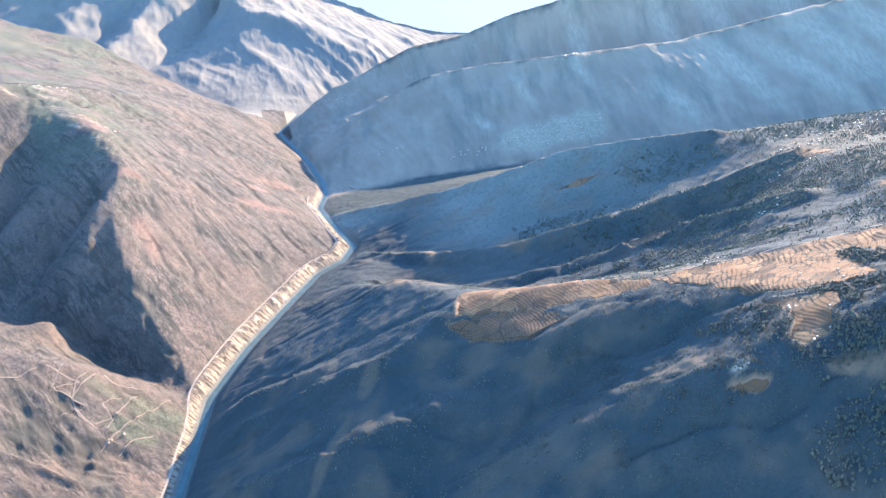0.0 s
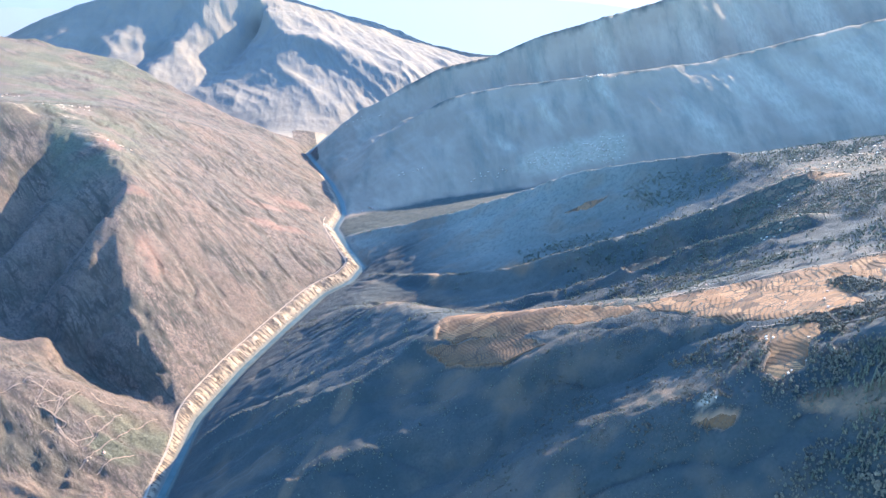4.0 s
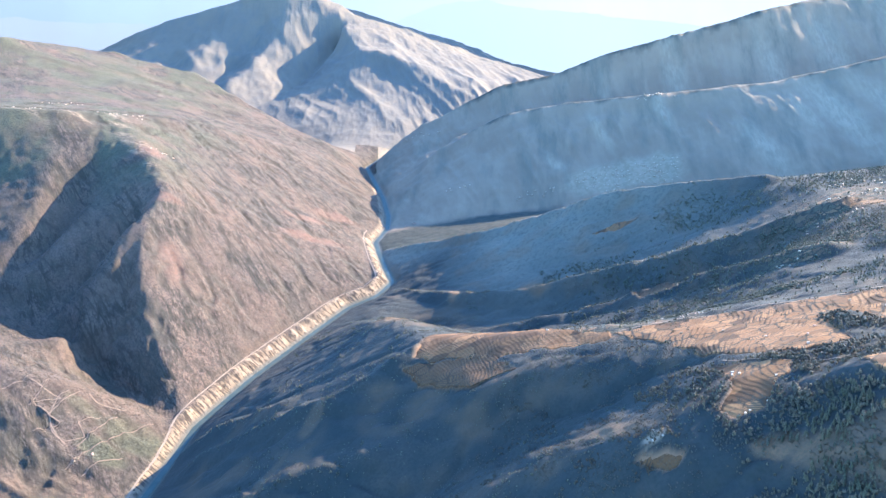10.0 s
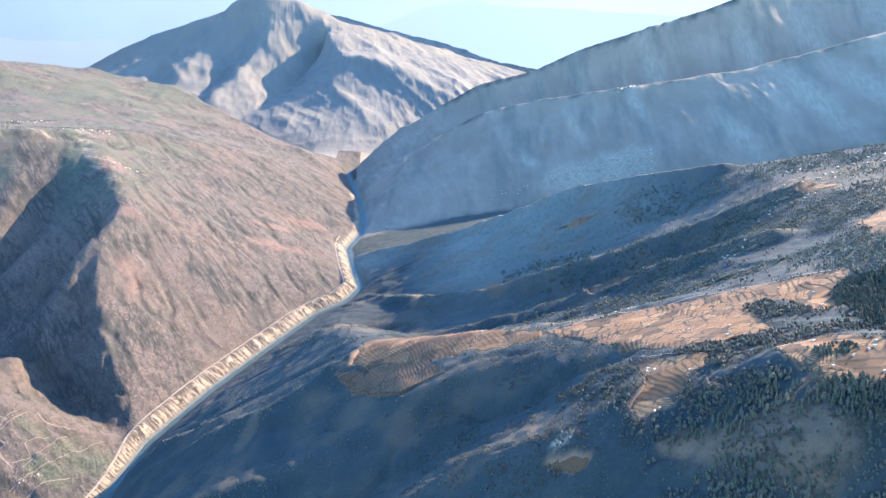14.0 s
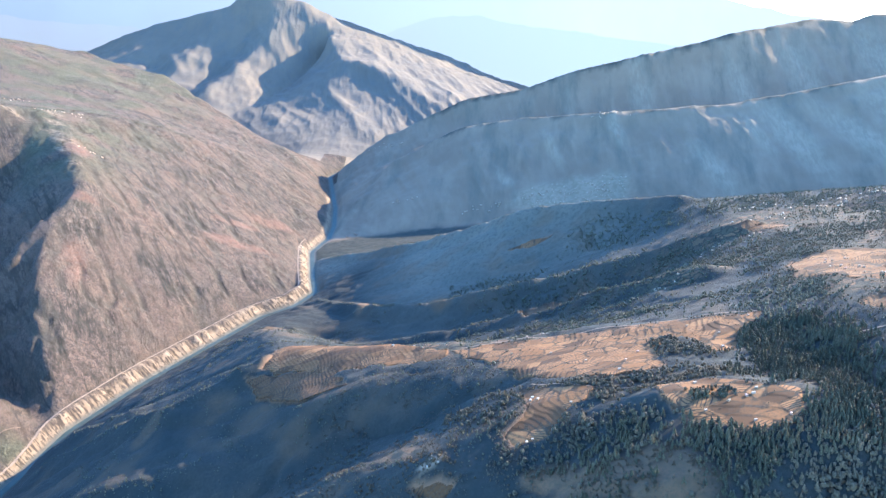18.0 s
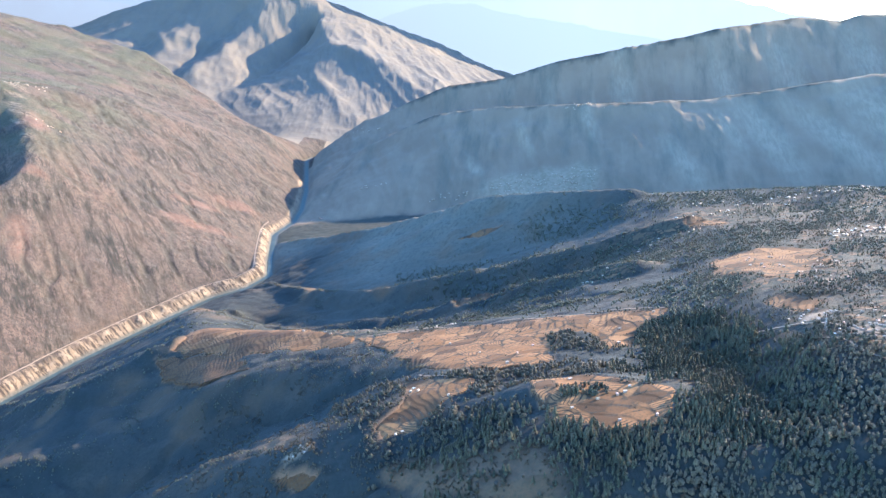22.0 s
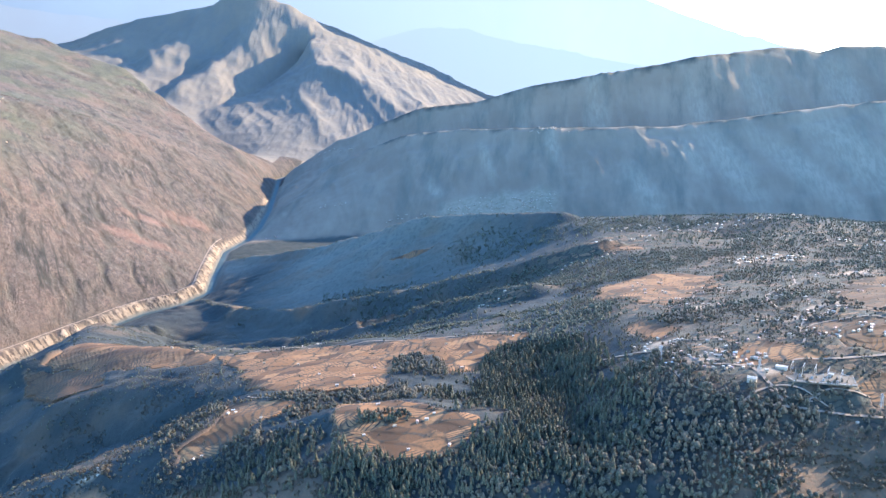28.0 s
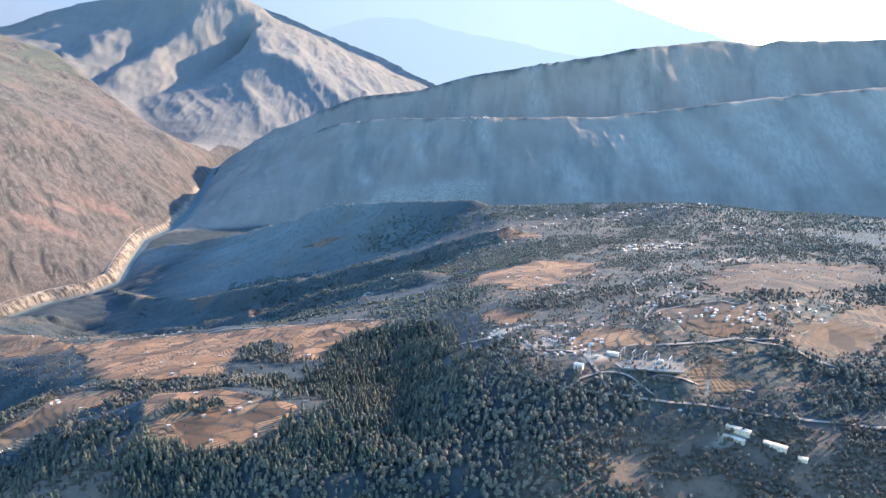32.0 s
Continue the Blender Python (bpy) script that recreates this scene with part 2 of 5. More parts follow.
# ---- the lie of the land: crest, rim and valley lines (x, y, height above the river) ----
RIVER = ((-700, -900), (-650, 150), (-600, 380), (-540, 520), (-500, 650), (-480, 760), (-468, 850), (-454, 937), (-444, 1010),
         (-390, 1145), (-329, 1264), (-259, 1395), (-208, 1440), (-181, 1506), (-196, 1600), (-206, 1680), (-218, 1784),
         (-192, 1890), (-190, 2000), (-205, 2200), (-234, 2430), (-260, 2640), (-180, 2900), (100, 3050), (500, 3100), (1100, 3200), (2500, 3300))
LINES = {
    "low_spur": ((-1300, 960, 380), (-900, 960, 240), (-700, 970, 150), (-586, 984, 100), (-504, 990, 34), (-462, 985, 8)),
    "low_apron": ((-1000, 700, 150), (-800, 760, 100), (-640, 830, 62), (-552, 861, 35), (-490, 850, 6)),
    "dark_gulch": ((-478, 1020, 8), (-580, 1110, 30), (-680, 1210, 62), (-800, 1300, 105), (-1000, 1360, 170), (-1250, 1400, 260)),
    "dark_face": ((-930, 1570, 232), (-1200, 1560, 290)),
    "dark_hollow": ((-598, 1425, 184), (-640, 1400, 150), (-690, 1340, 108), (-730, 1270, 84)),
    "shade_rib": ((-577, 1385, 216), (-596, 1335, 197), (-606, 1270, 168), (-634, 1220, 122), (-652, 1120, 98)),
    "shade_hollow": ((-576, 1290, 152), (-580, 1233, 122), (-580, 1179, 88), (-548, 1104, 44)),
    "face_rib": ((-783, 1744, 336), (-800, 1642, 292), (-800, 1495, 214), (-812, 1436, 190)),
    "face_rib_low": ((-662, 1646, 291), (-685, 1520, 226), (-747, 1400, 170), (-780, 1312, 122)),
    "face_hollow": ((-728, 1640, 262), (-740, 1540, 190), (-785, 1400, 138)),
    "west_spur": ((-455, 1020, 10), (-498, 1083, 53), (-535, 1180, 118), (-561, 1259, 168), (-570, 1380, 212), (-555, 1460, 236), (-600, 1580, 275),
                  (-739, 1851, 333)),
    "west_rim": ((-1300, 1700, 430), (-931, 1750, 381), (-808, 1768, 361), (-739, 1851, 333), (-640, 2000, 290), (-480, 2180, 190), (-340, 2330, 90), (-262, 2400, 30)),
    "west_back": ((-1300, 2300, 440), (-1000, 2350, 370), (-800, 2450, 300), (-560, 2480, 180)),
    "west_ridge": ((-1900, 2500, 560), (-1270, 2600, 513), (-1227, 2900, 470), (-980, 2930, 395), (-793, 2900, 329), (-582, 2767, 197), (-510, 2700, 160),
                   (-345, 2520, 90), (-270, 2470, 20)),
    "terrace_ridge": ((-225, 1250, 28), (-205, 1100, 88), (-174, 1010, 125), (-140, 900, 150), (-121, 830, 163), (-20, 770, 185), (60, 735, 200), (130, 704, 210),
                      (200, 660, 230), (280, 640, 240)),
    "nose_knob": ((-190, 1020, 116), (-167, 1000, 130), (-132, 1000, 123), (-100, 1000, 104)),
    "shade_spur": ((-121, 815, 163), (-228, 779, 128), (-335, 828, 75), (-415, 860, 20)),
    "terrace_front": ((-160, 720, 125), (-76, 687, 172), (20, 670, 195), (90, 640, 212), (130, 590, 228), (178, 580, 236)),
    "small_spur": ((-440, 915, 18), (-369, 904, 48), (-339, 880, 66), (-300, 855, 92)),
    "brown_face": ((-430, 740, 25), (-301, 690, 85), (-180, 680, 118)),
    "hut_spur": ((140, 560, 235), (106, 540, 231), (31, 500, 211), (-18, 556, 183), (-66, 553, 165), (-110, 530, 132), (-170, 500, 98), (-260, 480, 50)),
    "front_gulch": ((-500, 640, 4), (-380, 620, 28), (-250, 615, 65), (-140, 625, 105), (-40, 635, 145), (50, 600, 190)),
    "near_gulch": ((-545, 520, 4), (-300, 420, 40), (-100, 390, 90), (50, 370, 150), (130, 340, 165)),
    "isle_rim": ((150, 428, 238), (190, 446, 254), (224, 430, 254), (247, 438, 256), (258, 473, 259), (238, 487, 259), (201, 508, 258), (176, 503, 256), (176, 483, 256), (190, 446, 254)),
    "isle_mid": ((188, 480, 256.5), (215, 465, 257), (243, 458, 257.5)),
    "bank_shelf": ((120, 424, 231), (152, 416, 240), (186, 412, 245)),
    "front_edge": ((225, 410, 250), (300, 418, 255), (380, 418, 257), (435, 422, 257), (470, 420, 264), (620, 400, 266), (900, 400, 275)),
    "foot": ((100, 300, 130), (250, 320, 165), (400, 310, 210), (600, 290, 232), (1000, 260, 240)),
    "saddle": ((205, 500, 250), (178, 540, 236), (178, 594, 235), (200, 640, 231)),
    "ravine": ((300, 418, 254), (310, 470, 252), (300, 540, 240), (290, 600, 236)),
    "road_crest": ((348, 472, 275), (375, 452, 272), (401, 465, 280), (433, 484, 284), (502, 529, 290), (560, 600, 280), (600, 677, 265), (650, 800, 248), (670, 893, 238),
                   (655, 1065, 224)),
    "village_line": ((348, 472, 275), (371, 501, 277), (375, 600, 260), (376, 716, 246), (470, 858, 232), (447, 990, 211), (407, 1200, 199)),
    "mid_bench": ((317, 703, 238), (330, 800, 212), (300, 900, 190)),
    "spur_one": ((330, 850, 204), (169, 961, 136), (50, 1010, 92), (-60, 1080, 48), (-175, 1210, 12)),
    "spur_two": ((430, 1000, 210), (287, 1039, 161), (150, 1110, 112), (28, 1167, 71), (-72, 1260, 44), (-185, 1420, 6)),
    "spur_three": ((407, 1200, 199), (320, 1270, 185), (210, 1346, 165), (60, 1480, 90), (-80, 1600, 35), (-180, 1690, 6)),
    "spur_three_back": ((420, 1290, 160), (330, 1340, 140), (225, 1420, 112), (80, 1560, 48), (-60, 1670, 14)),
    "hollow_one": ((200, 800, 176), (70, 890, 116), (-50, 1010, 78), (-150, 1130, 50), (-215, 1300, 28)),
    "hollow_two": ((300, 960, 152), (160, 1035, 94), (20, 1110, 60), (-110, 1230, 36), (-190, 1370, 26)),
    "hollow_three": ((330, 1130, 165), (150, 1215, 96), (-10, 1340, 54), (-140, 1490, 20)),
    "plateau_east": ((573, 1030, 208), (655, 1065, 226), (800, 1000, 226), (1200, 900, 240), (2500, 800, 300)),
    "east_rim": ((407, 1205, 199), (520, 1170, 208), (655, 1100, 224), (900, 1080, 205), (1300, 1050, 200)),
    "side_valley": ((-190, 1850, 2), (60, 1860, 14), (300, 1790, 25), (650, 1690, 42), (1000, 1640, 52), (1500, 1590, 70), (2500, 1480, 110)),
    "ridge_base": ((-150, 2010, 12), (-7, 1988, 56), (150, 1950, 72), (339, 1901, 91), (680, 1790, 108), (1000, 1740, 112), (1500, 1690, 140), (2500, 1600, 200)),
    "ridge_low": ((-205, 2255, 8), (-172, 2255, 22), (-129, 2250, 46), (-50, 2245, 98), (48, 2240, 150), (170, 2215, 192), (300, 2150, 210), (471, 2060, 222), (640, 2040, 224), (780, 2015, 229), (1030, 1990, 263), (1220, 1980, 284), (1900, 1950, 340),
                  (2600, 1900, 360)),
    "ridge_lee": ((14, 2300, 130), (200, 2270, 166), (471, 2110, 196), (640, 2090, 190), (780, 2065, 182), (1030, 2040, 212), (1220, 2030, 230), (1900, 2000, 285)),
    "ridge_dip": ((-120, 2440, 60), (100, 2440, 90), (350, 2430, 95), (700, 2440, 95), (1000, 2440, 110), (1200, 2480, 125), (1900, 2480, 160)),
    "ridge_top": ((-240, 2560, 15), (-160, 2640, 66), (-67, 2620, 126), (174, 2600, 222), (375, 2600, 238), (485, 2602, 277), (708, 2602, 312), (1000, 2640, 354), (1308, 2743, 381),
                  (1415, 2743, 359), (1465, 2743, 381), (1619, 2743, 376), (2600, 2743, 420)),
    "ridge_back": ((0, 2860, 60), (400, 2900, 110), (900, 2950, 180), (1600, 3000, 230), (2600, 3000, 250)),
    "mount_top": ((-2300, 4400, 320), (-1595, 4400, 382), (-1375, 4400, 462), (-1181, 4400, 505), (-889, 4400, 551), (-823, 4400, 588), (-733, 4400, 612), (-622, 4400, 604),
                  (-465, 4400, 540), (-310, 4400, 430), (-160, 4400, 368), (0, 4400, 318), (170, 4400, 250), (290, 4400, 186), (400, 4400, 112), (500, 4400, 50), (700, 4400, -40), (2600, 4400, -60)),
    "mount_knob": ((-423, 4390, 490), (-316, 3900, 318), (-265, 3720, 289), (-188, 3650, 228), (-193, 3550, 190), (-277, 3400, 150), (-331, 3250, 120), (-336, 2950, 41)),
    "mount_east": ((-265, 3720, 289), (-78, 3600, 233), (121, 3300, 126), (200, 3250, 60)),
    "mount_rib": ((-524, 4390, 548), (-666, 4120, 382), (-760, 3900, 286), (-873, 3600, 196)),
    "mount_rib_west": ((-890, 4390, 545), (-988, 4150, 402), (-1042, 3900, 280), (-1080, 3650, 215)),
    "mount_hollow": ((-380, 4200, 300), (-500, 3950, 205), (-589, 3780, 165), (-723, 3450, 118), (-620, 3150, 75), (-430, 2930, 30)),
    "mount_gulch": ((-745, 4280, 440), (-870, 4000, 262), (-950, 3700, 178), (-960, 3450, 140)),
    "mount_gulch_west": ((-1062, 4350, 470), (-1170, 4150, 345), (-1210, 3850, 235)),
    "mount_west": ((-1375, 4390, 458), (-1330, 4100, 350), (-1300, 3800, 260)),
    "west_hollow": ((-1500, 3500, 260), (-1000, 3350, 150), (-700, 3100, 95), (-430, 2850, 30)),
}


# smooth random fields over the plan
def lattice(x, y, seed):
    h = np.sin(x * 127.1 + y * 311.7 + seed * 74.7) * 43758.5453
    return h - np.floor(h)


def field(x, y, seed=0):
    """Value noise in 0..1 with unit cells."""
    xi, yi = np.floor(x), np.floor(y)
    u, v = x - xi, y - yi
    u, v = u * u * u * (u * (6 * u - 15) + 10), v * v * v * (v * (6 * v - 15) + 10)
    a, b = lattice(xi, yi, seed), lattice(xi + 1, yi, seed)
    c, d = lattice(xi, yi + 1, seed), lattice(xi + 1, yi + 1, seed)
    return (a * (1 - u) + b * u) * (1 - v) + (c * (1 - u) + d * u) * v


def fbm(x, y, octaves=4, seed=0, ridged=False):
    total, amp, norm = 0.0, 1.0, 0.0
    for k in range(octaves):
        n = field(x, y, seed + k)
        total = total + amp * (1 - np.abs(2 * n - 1) if ridged else n)
        norm += amp
        amp *= 0.5
        x, y = x * 1.97 + y * 0.31 + 17.3, y * 1.97 - x * 0.31 + 5.1
    return total / norm


def along(line, step=5.0):
    """Points at even steps along a line of the plan."""
    out = []
    for p, q in zip(line, line[1:]):
        p, q = np.array(p, float), np.array(q, float)
        n = max(1, int(np.linalg.norm((q - p)[:2]) / step))
        out += [p + (q - p) * k / n for k in range(n)]
    return np.array(out + [np.array(line[-1], float)])


X0, X1, Y0, Y1 = -2400.0, 2700.0, 100.0, 4700.0
RIVER_PTS = along(RIVER, 4.0)


def base_land():
    """A stretched skin over the plan's lines, on an even grid of 12.5 m cells."""
    pts = [along(l) for l in LINES.values()] + [np.c_[RIVER_PTS, np.zeros(len(RIVER_PTS))]]
    pts = np.concatenate(pts)
    h = None
    for cell in (100.0, 50.0, 25.0, 12.5):
        nx, ny = int((X1 - X0) / cell) + 1, int((Y1 - Y0) / cell) + 1
        ix = np.clip(np.rint((pts[:, 0] - X0) / cell).astype(int), 0, nx - 1)
        iy = np.clip(np.rint((pts[:, 1] - Y0) / cell).astype(int), 0, ny - 1)
        total, count = np.zeros((ny, nx)), np.zeros((ny, nx))
        np.add.at(total, (iy, ix), pts[:, 2])
        np.add.at(count, (iy, ix), 1)
        fixed = count > 0
        want = total / np.maximum(count, 1)
        if h is None:
            h = np.full((ny, nx), 180.0)
        else:
            h = sample(h, old, *np.meshgrid(X0 + cell * np.arange(nx), Y0 + cell * np.arange(ny)))
        for _ in range(500 if cell > 20 else 350):
            h[fixed] = want[fixed]
            p = np.pad(h, 1, mode="edge")
            h = (p[:-2, 1:-1] + p[2:, 1:-1] + p[1:-1, :-2] + p[1:-1, 2:]) / 4
        h[fixed] = want[fixed]
        old = cell
    for _ in range(2):
        p = np.pad(h, 1, mode="edge")
        h = (4 * h + p[:-2, 1:-1] + p[2:, 1:-1] + p[1:-1, :-2] + p[1:-1, 2:]) / 8
    return h


def sample(h, cell, x, y):
    u, v = np.clip((x - X0) / cell, 0, h.shape[1] - 1.001), np.clip((y - Y0) / cell, 0, h.shape[0] - 1.001)
    i, j = u.astype(int), v.astype(int)
    u, v = u - i, v - j
    return (h[j, i] * (1 - u) + h[j, i + 1] * u) * (1 - v) + (h[j + 1, i] * (1 - u) + h[j + 1, i + 1] * u) * v


BASE = base_land()
GY, GX = np.gradient(BASE, 12.5)
STEEP = np.hypot(GX, GY)


def river_gap(x, y):
    """Distance from the river's middle line, and on which side (positive: east)."""
    best, side = np.full(x.shape, 1e9), np.zeros(x.shape)
    for p, q in zip(RIVER, RIVER[1:]):
        dx, dy = q[0] - p[0], q[1] - p[1]
        t = np.clip(((x - p[0]) * dx + (y - p[1]) * dy) / (dx * dx + dy * dy), 0, 1)
        ex, ey = x - p[0] - t * dx, y - p[1] - t * dy
        d = np.hypot(ex, ey)
        near = d < best
        best = np.where(near, d, best)
        side = np.where(near, np.sign(ex * dy - ey * dx), side)
    return best, side


def line_gap(x, y, line, reach):
    """Distance from a line of the plan, as far as reach."""
    best = np.full(x.shape, float(reach))
    for p, q in zip(line, line[1:]):
        near = (x > min(p[0], q[0]) - reach) & (x < max(p[0], q[0]) + reach) & (y > min(p[1], q[1]) - reach) & (y < max(p[1], q[1]) + reach)
        if near.any():
            dx, dy = q[0] - p[0], q[1] - p[1]
            t = np.clip(((x[near] - p[0]) * dx + (y[near] - p[1]) * dy) / (dx * dx + dy * dy), 0, 1)
            best[near] = np.minimum(best[near], np.hypot(x[near] - p[0] - t * dx, y[near] - p[1] - t * dy))
    return best


CRESTS = (("shade_spur", 10), ("brown_face", 6), ("spur_one", 11), ("spur_two", 11), ("spur_three", 10), ("small_spur", 8))


def spot(x, y, cx, cy, rx, ry, turn=0.0, edge=0.35, seed=3):
    """A patch of the plan with an uneven rim: 1 inside, 0 outside."""
    c, s = math.cos(radians(turn)), math.sin(radians(turn))
    u, v = ((x - cx) * c + (y - cy) * s) / rx, ((y - cy) * c - (x - cx) * s) / ry
    r = np.hypot(u, v) + 0.5 * (fbm(x / 22, y / 22, 3, seed) - 0.5)
    return np.clip((1.0 - r) / edge + 0.5, 0, 1)


# ploughed and terraced fields: outlines on the plan
FIELDS = {
    "crest": ((53, 706), (78, 705), (117, 696), (164, 677), (200, 668), (238, 663), (277, 645), (303, 644), (287, 625), (272, 609), (261, 578), (247, 575), (240, 597), (230, 623),
              (215, 625), (206, 599), (200, 560), (181, 557), (150, 564), (118, 580), (95, 620), (78, 664)),
    "nose": ((-138, 800), (-127, 848), (-95, 850), (-50, 805), (-2, 765), (47, 716), (45, 697), (13, 706), (-18, 722), (-65, 745), (-96, 771)),
    "stair": ((-151, 794), (-64, 754), (-43, 702), (-85, 702), (-138, 757)),
    "saddle": ((91, 580), (112, 563), (142, 545), (137, 527), (122, 517), (114, 505), (104, 497), (85, 495), (76, 508), (88, 522), (98, 535)),
    "isle": ((178, 503), (201, 506), (220, 492), (238, 483), (255, 473), (249, 453), (244, 437), (224, 438), (204, 443), (186, 455), (176, 483)),
    "hill": ((378, 775), (415, 800), (455, 790), (480, 760), (462, 714), (430, 672), (405, 662), (382, 680), (368, 722)),
    "village": ((405, 511), (426, 532), (446, 505), (450, 490), (422, 490), (404, 490)),
    "yard": ((455, 466), (472, 477), (490, 461), (477, 451), (456, 455)),
    "east": ((519, 500), (553, 532), (621, 578), (600, 520), (560, 490), (533, 487)),
    "middle": ((460, 538), (486, 548), (508, 536), (531, 531), (522, 505), (492, 497), (461, 500)),
    "upper": ((518, 635), (576, 711), (625, 718), (700, 715), (651, 631), (559, 575), (520, 571)),
    "lane": ((363, 610), (376, 621), (396, 585), (377, 562)),
    "hut": ((14, 498), (33, 492), (46, 485), (35, 477), (19, 485)),
    "far": ((420, 1000), (460, 1000), (470, 975), (430, 980)),
    "spur": ((145, 975), (195, 955), (200, 935), (150, 955)),
    "rim": ((160, 1285), (195, 1280), (228, 1258), (200, 1258)),
}


def inside(x, y, outline, rag=2.5, soft=1.5):
    """1 within an outline of the plan, 0 outside it, with a ragged rim."""
    x = x + rag * 2 * (field(x / 9, y / 9, 7) - 0.5) + rag * 2 * (field(x / 30, y / 30, 8) - 0.5)
    y = y + rag * 2 * (field(x / 9, y / 9, 17) - 0.5)
    hit, gap = np.zeros(x.shape, bool), np.full(x.shape, 1e9)
    for (ax, ay), (bx, by) in zip(outline, outline[1:] + outline[:1]):
        dx, dy = bx - ax, by - ay
        t = np.clip(((x - ax) * dx + (y - ay) * dy) / (dx * dx + dy * dy + 1e-9), 0, 1)
        gap = np.minimum(gap, np.hypot(x - ax - t * dx, y - ay - t * dy))
        if dy:
            hit ^= ((ay > y) != (by > y)) & (x < (y - ay) * dx / dy + ax)
    return np.clip(0.5 + np.where(hit, gap, -gap) / soft, 0, 1)


RAG = {"hill": 9, "upper": 10, "east": 5, "middle": 4, "crest": 4, "nose": 5}


def tilth(x, y):
    """How far a place lies in a field."""
    f = np.zeros(x.shape)
    for key, outline in FIELDS.items():
        ox, oy = [p[0] for p in outline], [p[1] for p in outline]
        near = (x > min(ox) - 8) & (x < max(ox) + 8) & (y > min(oy) - 8) & (y < max(oy) + 8)
        if near.any():
            f[near] = np.maximum(f[near], inside(x[near], y[near], outline, RAG.get(key, 2.5)))
    return f


def lie(x, y):
    """The even lie of the land below fields."""
    h = sample(BASE, 12.5, x, y) + 5.0 * (fbm(x / 55, y / 55, 3, 44) - 0.5)
    return h


# the levelled yard of the substation
YARD = ((416, 484), (427, 487), (455, 470), (452, 459), (422, 466))
YARD_Z = float(sample(BASE, 12.5, np.array([435.0]), np.array([472.0]))[0])

# bare brown banks and slides
BANKS = ((152, 420, 34, 24, -25), (450, 412, 60, 20, -5), (520, 396, 70, 22, -10), (140, 430, 40, 13, -30), (100, 462, 18, 9, -30), (440, 408, 90, 24, 0), (-74, 1275, 10, 34, -8), (45, 1180, 22, 40, 20), (-301, 700, 8, 46, -35), (-250, 770, 10, 26, -30), (10, 545, 36, 12, -45),
         (-174, 1010, 40, 24, -60))


def land(x, y):
    """Height of the ground at places of the plan, with gullies, hummocks and terraces, and what covers it."""
    gap, side = river_gap(x, y)
    h = sample(BASE, 12.5, x, y)
    steep = sample(STEEP, 12.5, x, y)
    west = (side < 0) & (y < 2500) | (x < -230) & (y >= 2500)
    far = np.clip((y - 1300) / 800, 0, 1)
    bank = np.clip((gap - 8) / 60, 0, 1)
    # gullies run down the canyon's west slope
    u, v = x * 0.83 + y * 0.56, x * 0.56 - y * 0.83
    wob = 40 * (fbm(x / 80, y / 80, 4, 9) - 0.5)
    bare = np.clip((fbm(x / 90, y / 90, 4, 25) - 0.40) * 6, 0.05, 1)
    gully_shade = np.clip(1 - np.abs(2 * fbm((u + wob) / 46, v / 200, 4, 21) - 1) * 7.5, 0, 1) * bare
    fine = np.clip(1 - np.abs(2 * fbm((u + 0.7 * wob) / 24, v / 80, 4, 24) - 1) * 5.5, 0, 1) * np.clip((fbm(x / 45, y / 45, 4, 27) - 0.42) * 6, 0.0, 1)
    rough = fbm(x / 110, y / 110, 5, 33, True)
    crag = fbm(x / 30, y / 30, 4, 37, True)
    amp = np.clip(steep * 1.7, 0.12, 1.0) * bank
    wf = west * np.clip((2480 - y) / 220, 0, 1)
    h = h + wf * (-5.0 * gully_shade - 2.6 * fine + (rough - 0.6) * 5 + (crag - 0.6) * 3 + (fbm(x / 11, y / 11, 3, 39) - 0.5) * 2.5) * amp + (1 - wf) * ((rough - 0.6) * 11 + (crag - 0.6) * 3.5) * amp * (0.7 + 0.6 * far)
    h = h + (fbm(x / 300, y / 300, 4, 51, True) - 0.6) * 34 * np.where(y > 2900, 1.0, 0.35) * np.clip((y - 1700) / 900, 0, 1) * amp
    low, high = np.array(LINES["ridge_low"]), np.array(LINES["ridge_top"])
    calm = np.clip(np.minimum(np.abs(y - np.interp(x, low[:, 0], low[:, 1])), np.abs(y - np.interp(x, high[:, 0], high[:, 1]))) / 110, 0.12, 1)
    g2 = fbm((x * 0.96 + y * 0.2) / 70, (y - 0.3 * x) / 330, 4, 63, True)
    h = h + calm * ((g2 - 0.62) * 18 + (fbm((x * 0.97 + y * 0.15) / 26, (y - 0.2 * x) / 150, 3, 67, True) - 0.6) * 3) * np.clip((y - 1820) / 120, 0, 1) * amp * np.where(y < 2500, ~west, np.clip((x + 230) / 120, 0, 1))
    ribs = fbm((x * 0.85 + y * 0.35) / 210, (y * 0.85 - x * 0.35) / 700, 4, 87, True)
    h = h + (ribs - 0.6) * 40 * np.clip((y - 2950) / 400, 0, 1) * np.clip((4400 - y) / 200, 0, 1)
    h = h + (fbm(x / 9, y / 9, 3, 71) - 0.5) * 1.6
    spurs = ~west * np.clip((1750 - y) / 200, 0, 1) * np.clip((360 - x) / 120, 0, 1) * amp
    rill = np.clip(1 - np.abs(2 * fbm((x * 0.35 + y * 0.94 + wob) / 48, (x * 0.94 - y * 0.35) / 130, 4, 29) - 1) * 4.5, 0, 1)
    h = h - spurs * (5.0 * rill - 5 * (fbm(x / 36, y / 36, 4, 31, True) - 0.6))
    # sharp crests of the spurs, and hummocks and rills on the apron by the river
    for key, rise in CRESTS:
        d = line_gap(x, y, LINES[key], 40)
